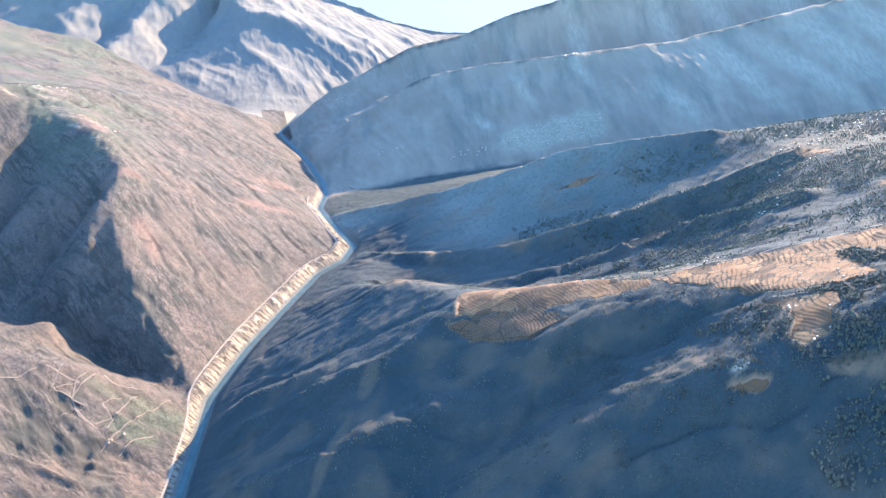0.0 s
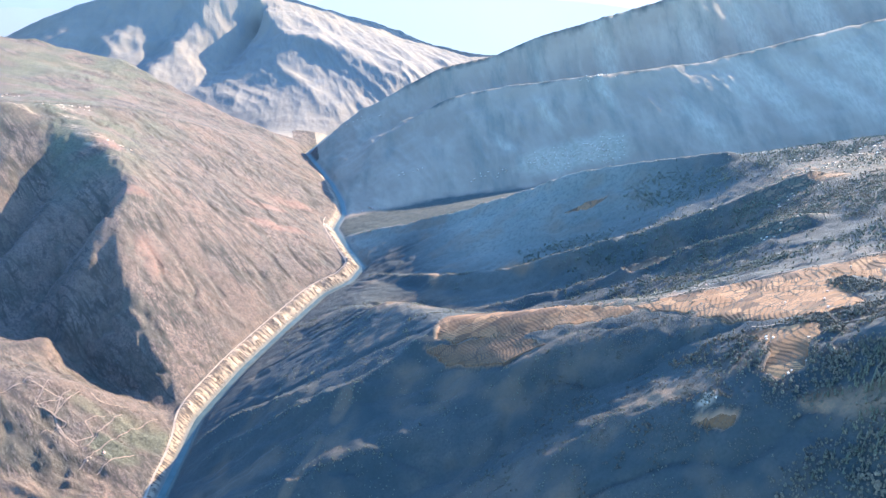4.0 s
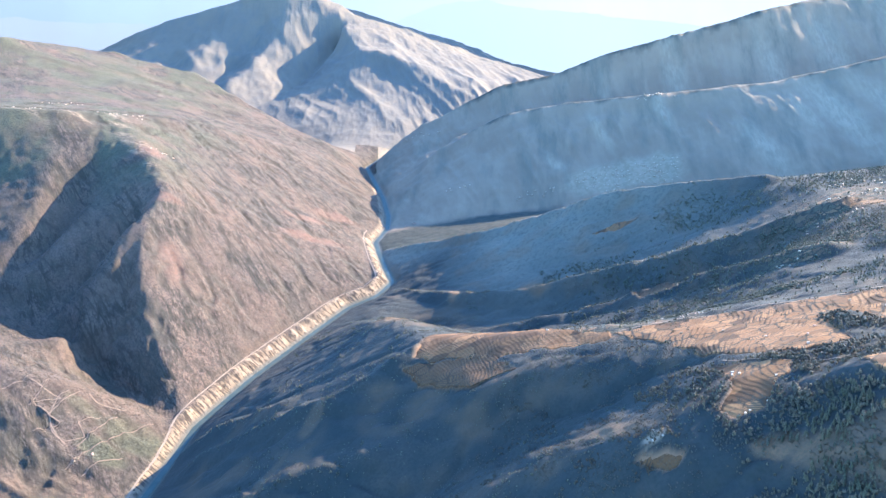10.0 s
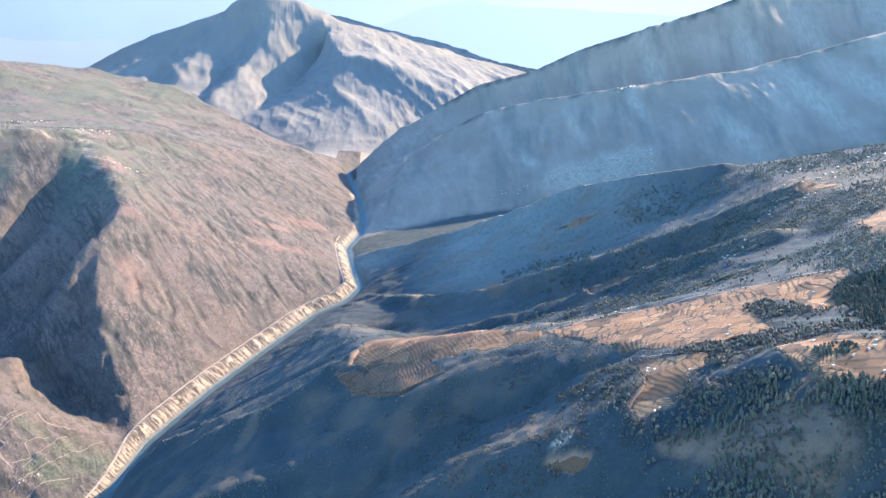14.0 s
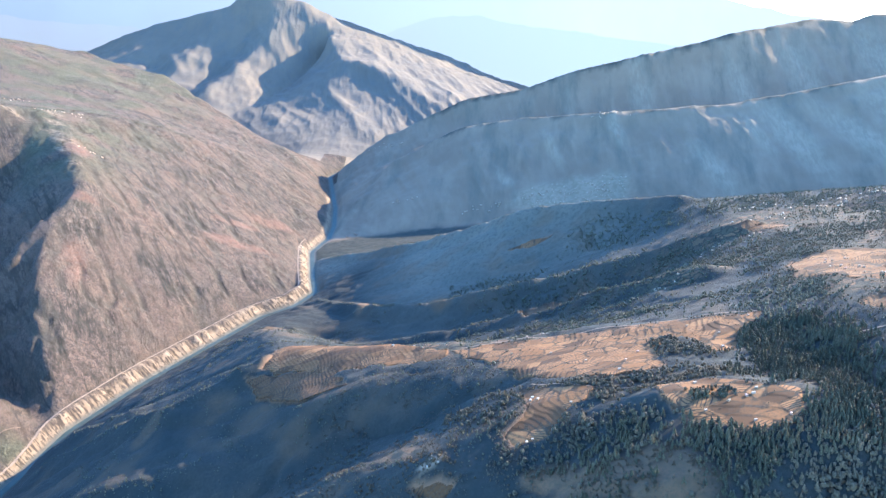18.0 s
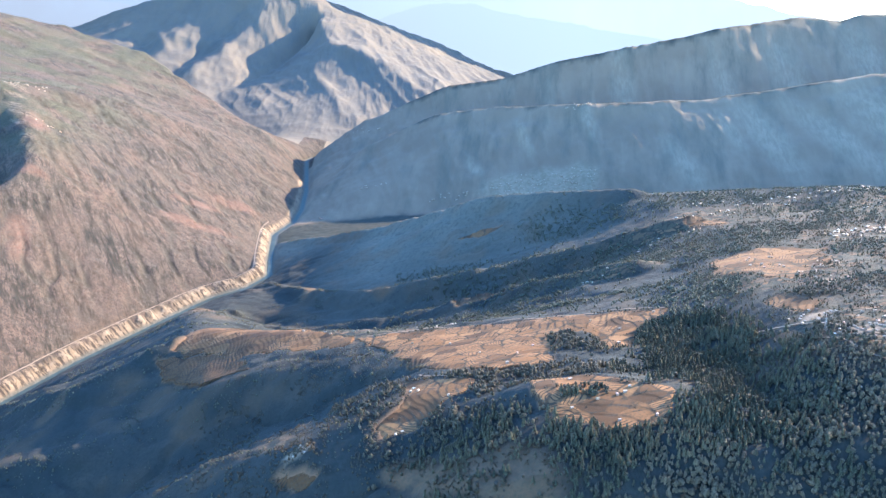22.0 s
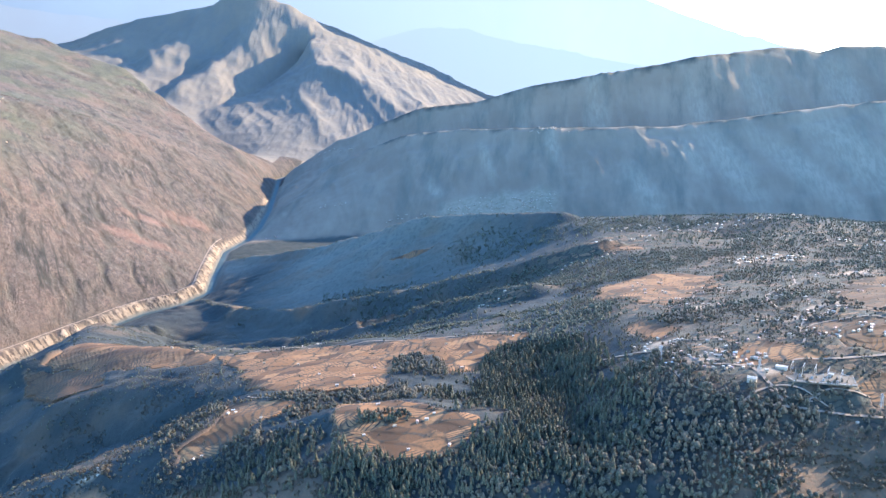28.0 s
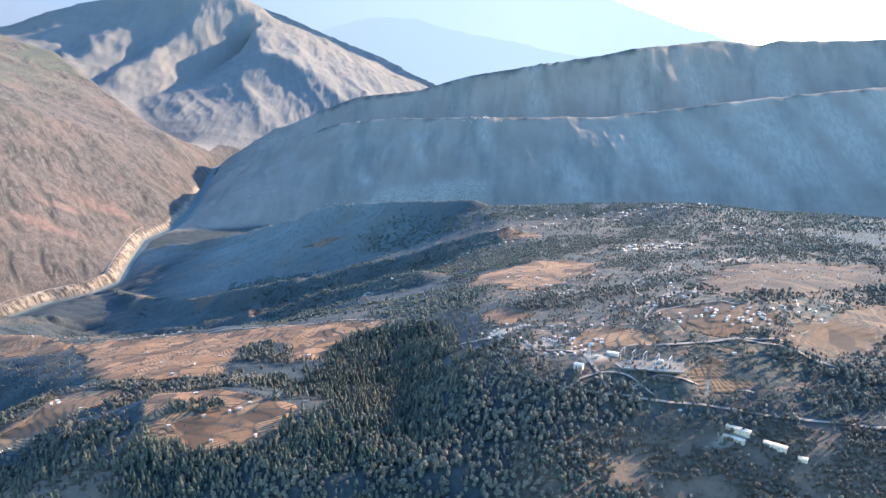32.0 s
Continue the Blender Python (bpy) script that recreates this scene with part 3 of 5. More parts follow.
        h = h + rise * np.clip(1 - (d + 6 * (fbm(x / 12, y / 12, 2, 81) - 0.5)) / 26, 0, 1) * bank
    apron = np.clip((1000 - y) / 60, 0, 1) * west * bank
    h = h + apron * ((fbm((x * 0.5 + y) / 42, (x - 0.5 * y) / 130, 3, 83, True) - 0.6) * 14 + (fbm((x * 0.5 + y) / 14, (x - 0.5 * y) / 40, 3, 84, True) - 0.6) * 3.5)
    # narrow old terraces on the dry slope below the school
    dry_slope = spot(x, y, 500, 398, 120, 24, -4, 0.5, 7) if (np.abs(x - 500) < 160).any() else np.zeros(x.shape)
    k = h / 1.5 + 1.2 * (fbm(x / 20, y / 20, 2, 85) - 0.5)
    h = h + dry_slope * 1.5 * (np.clip((k - np.floor(k) - 0.55) / 0.4, 0, 1) - (k - np.floor(k)))
    cover = {}
    yard = inside(x, y, YARD, 0.0, 16.0) if (np.abs(x - 435) < 60).any() else np.zeros(x.shape)
    h = h * (1 - yard) + YARD_Z * yard
    f = tilth(x, y)
    h = h * (1 - f) + (lie(x, y) - 0.9) * f
    cover["field"] = f
    # the river's bed and the road cut above it on the west bank
    bed = np.clip((10 - gap) / 4, 0, 1) * (y < 2700)
    h = np.where(gap < 18, h * np.clip((gap - 4) / 14, 0, 1) - 1.5 * np.clip((12 - gap) / 7, 0, 1), h)
    cover["bed"] = bed
    # the road on the west bank, and the ribbed scarp that falls from it to the river
    run = np.clip((y - 960) / 40, 0, 1) * np.clip((1830 - y) / 60, 0, 1) * (side < 0)
    s_along = y * 0.85 + x * 0.5
    ribs = fbm(s_along / 11, gap / 90, 2, 12, True)
    scarp = 16 * np.clip((gap - 7) / 15, 0, 1) ** 0.8 + (ribs - 0.6) * 12 * np.clip((gap - 7) / 7, 0, 1) * np.clip((24 - gap) / 4, 0, 1)
    w = run * np.clip((34 - gap) / 9, 0, 1) * (gap > 6)
    h = h * (1 - w) + scarp * w
    cut = run * np.clip((28 + 8 * (fbm(s_along / 12, gap / 30, 2, 3) - 0.5) - gap) / 5, 0, 1)
    low = np.clip((22 - gap) / 6, 0, 1) * (side < 0) * (y < 2300) * (y > 700)
    cover["pale"] = np.maximum(cut * np.clip(3.2 * ribs - 1.4, 0, 1), 0.8 * low) * (1 - bed)
    cover["dry"] = np.where(west, np.clip((fbm(x / 80, y / 80, 4, 91) - 0.52) * 5, 0, 1) * 0.3,
                            np.clip((fbm(x / 45, y / 45, 4, 92) - 0.56) * 5, 0, 1) * 0.35)
    for k, (cx, cy, rx, ry, turn) in enumerate(BANKS):
        near = (np.abs(x - cx) < 80) & (np.abs(y - cy) < 80)
        cover["dry"][near] = np.maximum(cover["dry"][near], (0.45 if cx < 0 and cy < 1000 else 0.85) * spot(x[near], y[near], cx, cy, rx, ry, turn, 0.4, k))
    cover["plots"] = np.zeros(x.shape)
    olive = np.zeros(x.shape)
    for k, (cx, cy, rx, ry, turn) in enumerate(((500, 500, 120, 50, 15), (520, 570, 150, 80, 25), (600, 700, 120, 90, 20), (430, 700, 90, 90, 0), (540, 860, 130, 80, 10), (400, 520, 60, 50, 0), (490, 1010, 160, 60, 0), (640, 960, 120, 90, 0),
                                                (60, 715, 110, 26, -25), (330, 880, 80, 40, 15))):
        near = (np.abs(x - cx) < 1.5 * max(rx, ry)) & (np.abs(y - cy) < 1.5 * max(rx, ry))
        cover["plots"][near] = np.maximum(cover["plots"][near], 0.9 * spot(x[near], y[near], cx, cy, rx, ry, turn, 0.5, 200 + k))
    for k, (cx, cy, rx, ry) in enumerate(((386, 506, 12, 6), (374, 552, 13, 6), (470, 570, 20, 5), (547, 835, 26, 10), (466, 424, 12, 4), (452, 700, 12, 5), (412, 478, 9, 4), (500, 600, 16, 5), (425, 640, 12, 5),
                                          (585, 740, 24, 7), (30, 504, 9, 5))):
        near = (np.abs(x - cx) < 3 * rx) & (np.abs(y - cy) < 3 * rx)
        cover["pale"][near] = np.maximum(cover["pale"][near], 0.75 * spot(x[near], y[near], cx, cy, rx, ry, 15, 0.5, 300 + k))
    for k, (cx, cy, rx, ry) in enumerate(((-740, 1835, 46, 12), (-708, 1770, 26, 12), (-690, 1715, 30, 9), (-655, 1672, 34, 10), (-640, 1625, 26, 8), (-800, 1775, 50, 9), (-900, 1770, 50, 8), (-600, 1560, 18, 6))):
        near = (np.abs(x - cx) < 90) & (np.abs(y - cy) < 90)
        cover["pale"][near] = np.maximum(cover["pale"][near], 0.55 * spot(x[near], y[near], cx, cy, rx, ry, -30, 0.6, 700 + k))
    for k, (cx, cy, rx, ry) in enumerate(((-500, 945, 40, 26), (-530, 905, 30, 16), (-560, 960, 24, 10))):
        near = (np.abs(x - cx) < 90) & (np.abs(y - cy) < 90)
        olive[near] = np.maximum(olive[near], spot(x[near], y[near], cx, cy, rx, ry, -20, 0.5, 720 + k))
    # canyon gully lines darkened for scrub and painted shade
    cover["gully_shade"] = np.where(west, np.maximum(0.75 * gully_shade, 0.55 * fine) * np.clip(steep * 2, 0, 1) * bank, 0.0)
    cover["red"] = np.zeros(x.shape)
    for k, (cx, cy, rx, ry, turn) in enumerate(((-560, 1440, 34, 12, 20), (-330, 1600, 16, 60, -60), (-350, 1700, 14, 40, -50), (-520, 1300, 14, 40, 20), (-300, 1810, 20, 50, -50), (-620, 1640, 20, 40, 30))):
        near = (np.abs(x - cx) < 120) & (np.abs(y - cy) < 120)
        cover["red"][near] = np.maximum(cover["red"][near], 0.5 * spot(x[near], y[near], cx, cy, rx, ry, turn, 0.8, 400 + k))
    # bench: paler with distance as haze, riverside dark for shade; canyon: vegetation
    cover["veg_haze"] = np.where(~west, np.clip((np.hypot(x + 60, y) - 1020) / 380, 0, 1) * np.clip((430 - x) / 160, 0.1, 1) * np.maximum(np.clip((x + 110) / 130, 0, 1), np.clip((y - 1480) / 150, 0, 1)), 0.0) + np.where(west, np.clip((h - 200) / 80, 0, 1) * np.clip((fbm(x / 70, y / 70, 4, 95) - 0.35) * 4, 0, 1), 0.0)
    cover["veg_haze"] = np.where(west, np.maximum(cover["veg_haze"], olive), cover["veg_haze"])
    if (y > 1100).any():
        # sharp crests of the far ridge, woods and painted shade behind, bare slides below them
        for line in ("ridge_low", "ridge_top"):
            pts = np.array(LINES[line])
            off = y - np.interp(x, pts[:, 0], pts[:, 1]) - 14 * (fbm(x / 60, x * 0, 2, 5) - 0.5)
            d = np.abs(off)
            cover["gully_shade"] = np.maximum(cover["gully_shade"], np.clip((off + 26 * fbm(x / 20, y / 20, 3, 6)) / 16, 0, 1) * np.clip((120 - off) / 30, 0, 1) * np.clip((x + 20) / 120, 0, 1) * (~west))
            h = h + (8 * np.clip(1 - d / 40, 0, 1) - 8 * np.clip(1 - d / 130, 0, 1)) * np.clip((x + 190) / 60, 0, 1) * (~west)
        # the side valley's sunlit floor is painted dark in place of shade
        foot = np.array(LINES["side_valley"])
        cover["gully_shade"] = np.maximum(cover["gully_shade"], np.clip((np.interp(x, foot[:, 0], foot[:, 1]) + 12 - y + 24 * (fbm(x / 25, y / 25, 3, 8) - 0.5)) / 30, 0, 1) * (~west))
        # real slides; those crowded eastwards also paint the paler haze there
        for k, (cx, cy, rx, ry, turn) in enumerate(((668, 1810, 22, 80, 10), (1000, 1820, 30, 140, 25), (345, 2010, 10, 60, 10), (496, 2000, 14, 50, 5), (222, 1965, 12, 40, 15), (790, 1890, 14, 60, 10),
                                                    (860, 1860, 34, 120, 12), (1120, 1830, 50, 150, 20), (1260, 1840, 40, 150, 15), (1400, 1850, 60, 160, 10), (1200, 2480, 50, 160, 8), (1450, 2520, 60, 170, 8), (700, 2450, 30, 150, 5), (1000, 2450, 30, 140, 10), (480, 2400, 20, 120, 0))):
            near = (np.abs(x - cx) < 200) & (np.abs(y - cy) < 200)
            cover["pale"][near] = np.maximum(cover["pale"][near], 0.7 * spot(x[near], y[near], cx, cy, rx, ry, turn, 1.2, 500 + k) * ~west[near])
        for k, (cx, cy, rx, ry) in enumerate(((345, 1860, 105, 42), (440, 1840, 52, 46))):
            near = (np.abs(x - cx) < 200) & (np.abs(y - cy) < 120)
            cover["field"][near] = np.maximum(cover["field"][near], 0.42 * spot(x[near], y[near], cx, cy, rx, ry, -10, 0.6, 520 + k) * ~west[near])
    return h, cover, west


def graded(stops):
    """Grid lines with spacings that change evenly between stops (place, spacing)."""
    out, p = [], stops[0][0]
    end = stops[-1][0]
    while p < end:
        out.append(p)
        p += np.interp(p, [s[0] for s in stops], [s[1] for s in stops])
    return np.array(out + [end])


xs = graded(((-2350, 26), (-1300, 12), (-600, 3.4), (-150, 3.0), (720, 3.0), (900, 7), (1500, 12), (2650, 30)))
ys = graded(((-900, 60), (0, 40), (150, 14), (330, 6), (390, 2.6), (780, 2.8), (1000, 4.0), (1600, 4.5), (2000, 7.5), (2800, 10), (3400, 16), (4650, 22)))
PX, PY = np.meshgrid(xs, ys)
PZ, COVER, WEST = land(PX, PY)


def ground_z(x, y):
    """Height of the built ground at places of the plan."""
    x, y = np.clip(x, xs[0], xs[-1] - 0.01), np.clip(y, ys[0], ys[-1] - 0.01)
    i, j = np.searchsorted(xs, x, side="right") - 1, np.searchsorted(ys, y, side="right") - 1
    u, v = (x - xs[i]) / (xs[i + 1] - xs[i]), (y - ys[j]) / (ys[j + 1] - ys[j])
    return (PZ[j, i] * (1 - u) + PZ[j, i + 1] * u) * (1 - v) + (PZ[j + 1, i] * (1 - u) + PZ[j + 1, i + 1] * u) * v


def height(x, y):
    return float(ground_z(np.array([float(x)]), np.array([float(y)]))[0])


def sheet(name, mask, material, label, category):
    """The cells of the land for which mask holds, as one mesh."""
    ny, nx = PX.shape
    idx = np.arange(ny * nx).reshape(ny, nx)
    quads = np.stack([idx[:-1, :-1], idx[:-1, 1:], idx[1:, 1:], idx[1:, :-1]], -1)[mask]
    used, inverse = np.unique(quads, return_inverse=True)
    co = np.stack([PX, PY, PZ], -1).reshape(-1, 3)[used]
    me = bpy.data.meshes.new(name)
    me.vertices.add(len(co))
    me.vertices.foreach_set("co", co.ravel())
    n = len(quads)
    me.loops.add(4 * n)
    me.loops.foreach_set("vertex_index", inverse.ravel().astype(np.int32))
    me.polygons.add(n)
    me.polygons.foreach_set("loop_start", np.arange(0, 4 * n, 4, dtype=np.int32))
    me.polygons.foreach_set("use_smooth", np.ones(n, dtype=bool))
    for key, values in COVER.items():
        me.attributes.new(key, 'FLOAT', 'POINT').data.foreach_set("value", values.reshape(-1)[used].astype(np.float32))
    me.update(calc_edges=True)
    me.materials.append(material)
    return tagged(new(name, me), label, category, kind="structure")


mx, my = (PX[:-1, :-1] + PX[1:, 1:]) / 2, (PY[:-1, :-1] + PY[1:, 1:]) / 2
wc = WEST[:-1, :-1]
valley = np.interp(mx, (-190, -80, 60, 210, 320, 407, 520, 655, 900, 1300, 2700), (1712, 1625, 1505, 1372, 1296, 1226, 1196, 1128, 1110, 1080, 1080))
behind = my > np.where(mx < -300, 2760 + 0.6 * np.clip(-300 - mx, 0, 1000), 2900)
far_side = ~wc & (my > valley) & ~behind
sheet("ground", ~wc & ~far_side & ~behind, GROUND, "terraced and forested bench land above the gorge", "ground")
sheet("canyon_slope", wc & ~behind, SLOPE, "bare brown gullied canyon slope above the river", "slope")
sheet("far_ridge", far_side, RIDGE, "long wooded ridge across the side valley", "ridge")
sheet("far_mountain", behind, MOUNTAIN, "bare distant mountain at the end of the gorge", "mountain")


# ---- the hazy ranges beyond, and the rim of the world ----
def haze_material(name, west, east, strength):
    """Hills so far off that air alone shows: haze painted as a glow that pales towards the sun."""
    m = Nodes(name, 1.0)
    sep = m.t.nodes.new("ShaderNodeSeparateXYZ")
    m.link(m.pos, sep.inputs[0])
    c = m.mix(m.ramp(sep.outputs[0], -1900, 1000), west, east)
    # pale streaks paint sunlit ribs into the glow
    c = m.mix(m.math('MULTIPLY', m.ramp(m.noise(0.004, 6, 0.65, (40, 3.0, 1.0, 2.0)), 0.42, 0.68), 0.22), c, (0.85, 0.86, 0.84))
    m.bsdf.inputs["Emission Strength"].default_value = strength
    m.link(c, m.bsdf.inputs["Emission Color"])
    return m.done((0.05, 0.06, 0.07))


def range_backdrop(name, radius, profile, material, label):
    """A far skyline: a wall of hills on an arc round the place; profile gives height by bearing in degrees east of north."""
    ang = np.arange(profile[0][0], profile[-1][0], 0.25)
    top = np.interp(ang, [p[0] for p in profile], [p[1] for p in profile])
    top = top + 26 * (fbm(ang / 2.2, ang * 0 + radius, 5, 3, True) - 0.6)
    rad = np.radians(ang)
    rows = []
    for k in range(9):
        t = k / 8
        r = radius + 26 * t + 10 * (fbm(ang / 1.3, ang * 0 + 3 * t, 3, 9) - 0.5)
        rows.append(np.c_[150 + r * np.sin(rad), r * np.cos(rad), -60 + (top + 60) * t])
    co = np.concatenate(rows)
    n = len(ang)
    i = np.arange(n - 1)
    faces = np.concatenate([np.stack([i + k * n, i + 1 + k * n, i + 1 + (k + 1) * n, i + (k + 1) * n], -1) for k in range(8)])
    me = bpy.data.meshes.new(name)
    me.from_pydata(co.tolist(), [], faces.tolist())
    me.polygons.foreach_set("use_smooth", np.ones(len(faces), dtype=bool))
    me.materials.append(material)
    return tagged(new(name, me), label, "backdrop", kind="structure")


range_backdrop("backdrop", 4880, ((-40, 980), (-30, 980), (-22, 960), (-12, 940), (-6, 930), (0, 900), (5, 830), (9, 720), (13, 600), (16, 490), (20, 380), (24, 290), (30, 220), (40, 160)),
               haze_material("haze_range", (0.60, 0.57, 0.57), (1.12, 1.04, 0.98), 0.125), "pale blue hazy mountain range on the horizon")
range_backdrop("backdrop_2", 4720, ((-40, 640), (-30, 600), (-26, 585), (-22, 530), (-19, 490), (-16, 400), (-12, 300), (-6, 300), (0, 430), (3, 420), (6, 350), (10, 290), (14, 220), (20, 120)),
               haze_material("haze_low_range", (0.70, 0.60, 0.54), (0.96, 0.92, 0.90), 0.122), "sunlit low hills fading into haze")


# ---- helpers for things ----
def mesh_from(name, co, faces, materials, slots=None, smooth=False):
    """A mesh from arrays of places and of equal-sized faces."""
    co, faces = np.asarray(co, float), np.asarray(faces, int)
    me = bpy.data.meshes.new(name)
    me.vertices.add(len(co))
    me.vertices.foreach_set("co", co.ravel())
    n, k = faces.shape
    me.loops.add(n * k)
    me.loops.foreach_set("vertex_index", faces.ravel().astype(np.int32))
    me.polygons.add(n)
    me.polygons.foreach_set("loop_start", np.arange(0, n * k, k, dtype=np.int32))
    if slots is not None:
        me.polygons.foreach_set("material_index", np.asarray(slots, dtype=np.int32))
    if smooth:
        me.polygons.foreach_set("use_smooth", np.ones(n, dtype=bool))
    me.update(calc_edges=True)
    for m in materials:
        me.materials.append(m)
    return me


def part(name, bm, material, parent, label=""):
    """Links a bmesh as one mesh under a thing or a part."""
    me = bpy.data.meshes.new(name)
    bm.to_mesh(me)
    bm.free()
    me.materials.append(material)
    ob = new(name, me)
    ob.parent = parent
    return tagged(ob, label)


def box(bm, x, y, z, sx, sy, sz, turn=0.0, taper=1.0):
    """A box that stands on z, centred on x, y."""
    c, s = math.cos(turn), math.sin(turn)
    vs = []
    for k, f in ((0, 1.0), (sz, taper)):
        for u, v in ((-1, -1), (1, -1), (1, 1), (-1, 1)):
            a, b = u * sx / 2 * f, v * sy / 2 * f
            vs.append(bm.verts.new((x + a * c - b * s, y + a * s + b * c, z + k)))
    for q in ((3, 2, 1, 0), (4, 5, 6, 7), (0, 1, 5, 4), (1, 2, 6, 5), (2, 3, 7, 6), (3, 0, 4, 7)):
        bm.faces.new([vs[i] for i in q])


def bar(bm, p, q, w):
    """A square bar from p to q."""
    p, q = Vector(p), Vector(q)
    d = (q - p).normalized()
    a = d.cross(Vector((0, 0, 1)) if abs(d.z) < 0.9 else Vector((1, 0, 0))).normalized() * w / 2
    b = d.cross(a).normalized() * w / 2
    lo = [bm.verts.new(p + u * a + v * b) for u, v in ((-1, -1), (1, -1), (1, 1), (-1, 1))]
    hi = [bm.verts.new(q + u * a + v * b) for u, v in ((-1, -1), (1, -1), (1, 1), (-1, 1))]
    for k in range(4):
        bm.faces.new((lo[k], lo[(k + 1) % 4], hi[(k + 1) % 4], hi[k]))
    bm.faces.new(lo[::-1])
    bm.faces.new(hi)


def plain(name, a, b, scale, rough=0.8, metal=0.0):
    m = Nodes(name, rough)
    m.bsdf.inputs["Metallic"].default_value = metal
    c = m.mix(m.ramp(m.noise(scale, 5), 0.35, 0.65), a, b)
    return m.done(c, m.noise(scale * 6, 4), 0.2, 0.05)


def leaf_material(name, a, b, c):
    m = Nodes(name, 0.8)
    col = m.mix(m.island(), a, b)
    col = m.mix(m.ramp(m.noise(0.03, 3), 0.42, 0.6), col, c)
    return m.done(m.mix(m.ramp(m.noise(3.0, 4), 0.45, 0.7), col, (0.022, 0.024, 0.016)), m.noise(4.0, 5), 0.8, 0.3)


LEAF = leaf_material("leaf_dark", (0.044, 0.040, 0.027), (0.132, 0.112, 0.070), (0.152, 0.116, 0.070))
LEAF_PINE = leaf_material("leaf_pine", (0.032, 0.035, 0.023), (0.092, 0.088, 0.050), (0.112, 0.096, 0.054))
LEAF_GREY = leaf_material("leaf_grey", (0.070, 0.058, 0.042), (0.130, 0.104, 0.076), (0.105, 0.080, 0.050))
LEAF_DRY = leaf_material("leaf_dry", (0.085, 0.060, 0.032), (0.048, 0.044, 0.024), (0.105, 0.066, 0.036))
# olive-grey, and paler than the near leaves: distance haze put into the colour
LEAF_UPLAND = leaf_material("leaf_upland", (0.064, 0.070, 0.048), (0.140, 0.136, 0.090), (0.150, 0.134, 0.084))
BARK = plain("bark", (0.075, 0.055, 0.04), (0.12, 0.095, 0.07), 2.0, 0.9)
WATER = Nodes("river_water", 0.6)
WATER_M = WATER.done(WATER.mix(WATER.ramp(WATER.noise(0.05, 5), 0.4, 0.65), (0.035, 0.048, 0.042), (0.055, 0.070, 0.060)), WATER.noise(0.4, 5), 0.25, 0.3)
DIRT = plain("dirt_road", (0.24, 0.175, 0.118), (0.175, 0.13, 0.09), 0.2, 0.95)
TRACK = plain("earth_track", (0.185, 0.128, 0.086), (0.135, 0.096, 0.066), 0.2, 0.95)
WHITE = plain("whitewash", (0.44, 0.335, 0.225), (0.31, 0.235, 0.155), 0.6, 0.9)
MUD = plain("mud_plaster", (0.42, 0.28, 0.18), (0.34, 0.23, 0.15), 0.6, 0.95)
TIN = plain("tin_roof", (0.46, 0.37, 0.27), (0.30, 0.235, 0.165), 0.8, 0.7)
TIN_BLUE = plain("blue_tin_roof", (0.36, 0.37, 0.34), (0.42, 0.42, 0.37), 0.8, 0.6)
RUST = plain("rusty_tin_roof", (0.34, 0.20, 0.14), (0.45, 0.31, 0.24), 0.8, 0.7)
THATCH = plain("thatch", (0.30, 0.23, 0.14), (0.21, 0.16, 0.10), 1.5, 1.0)
WOOD = plain("dark_wood", (0.10, 0.065, 0.04), (0.14, 0.09, 0.055), 2.0, 0.8)
GLASS = plain("dark_pane", (0.05, 0.06, 0.07), (0.07, 0.08, 0.09), 1.0, 0.2)
STEEL = plain("galvanised_steel", (0.40, 0.36, 0.31), (0.32, 0.29, 0.25), 1.0, 0.6, 0.2)
CONCRETE = plain("concrete", (0.40, 0.35, 0.29), (0.30, 0.265, 0.22), 0.7, 0.9)


def field_material(name, k):
    """Ploughed soil in parcels of several tones, some of them cut into narrow treads; k scales its paleness."""
    m = Nodes(name, 0.95)
    shade = lambda r, g, b: (r * k, g * k, b * k)
    tone = m.attr("tone")
    c = m.mix(m.ramp(tone, 0.1, 0.75), shade(0.15, 0.079, 0.034), shade(0.43, 0.208, 0.074))
    c = m.mix(m.ramp(tone, 0.80, 0.86), c, shade(0.56, 0.29, 0.112))
    c = m.mix(m.ramp(m.noise(0.45, 6, 0.7), 0.48, 0.75), c, shade(0.17, 0.105, 0.055))
    level = m.t.nodes.new("ShaderNodeMath")
    level.operation = 'FRACT'
    m.link(m.attr("level"), level.inputs[0])
    wave = level.outputs[0]
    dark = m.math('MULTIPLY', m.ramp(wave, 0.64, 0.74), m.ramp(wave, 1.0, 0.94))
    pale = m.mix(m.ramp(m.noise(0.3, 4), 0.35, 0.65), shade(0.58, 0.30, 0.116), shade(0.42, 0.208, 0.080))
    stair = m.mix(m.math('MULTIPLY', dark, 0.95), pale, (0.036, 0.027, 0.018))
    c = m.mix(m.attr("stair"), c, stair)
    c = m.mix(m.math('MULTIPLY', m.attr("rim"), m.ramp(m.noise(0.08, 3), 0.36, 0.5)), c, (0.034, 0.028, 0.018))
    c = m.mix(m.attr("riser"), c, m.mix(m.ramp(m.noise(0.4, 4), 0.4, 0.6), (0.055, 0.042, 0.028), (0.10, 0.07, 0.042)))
    return m.done(c, m.noise(1.2, 6, 0.7), 0.5, 0.25)


def parcels(x, y, size, seed):
    """Uneven parcels of land: three random numbers for each place's parcel, and the way to its rim."""
    x, y = x + 7 * (fbm(x / 26, y / 26, 3, seed) - 0.5), y + 7 * (fbm(x / 26, y / 26, 3, seed + 9) - 0.5)
    u, v = x / size, y / (0.72 * size)
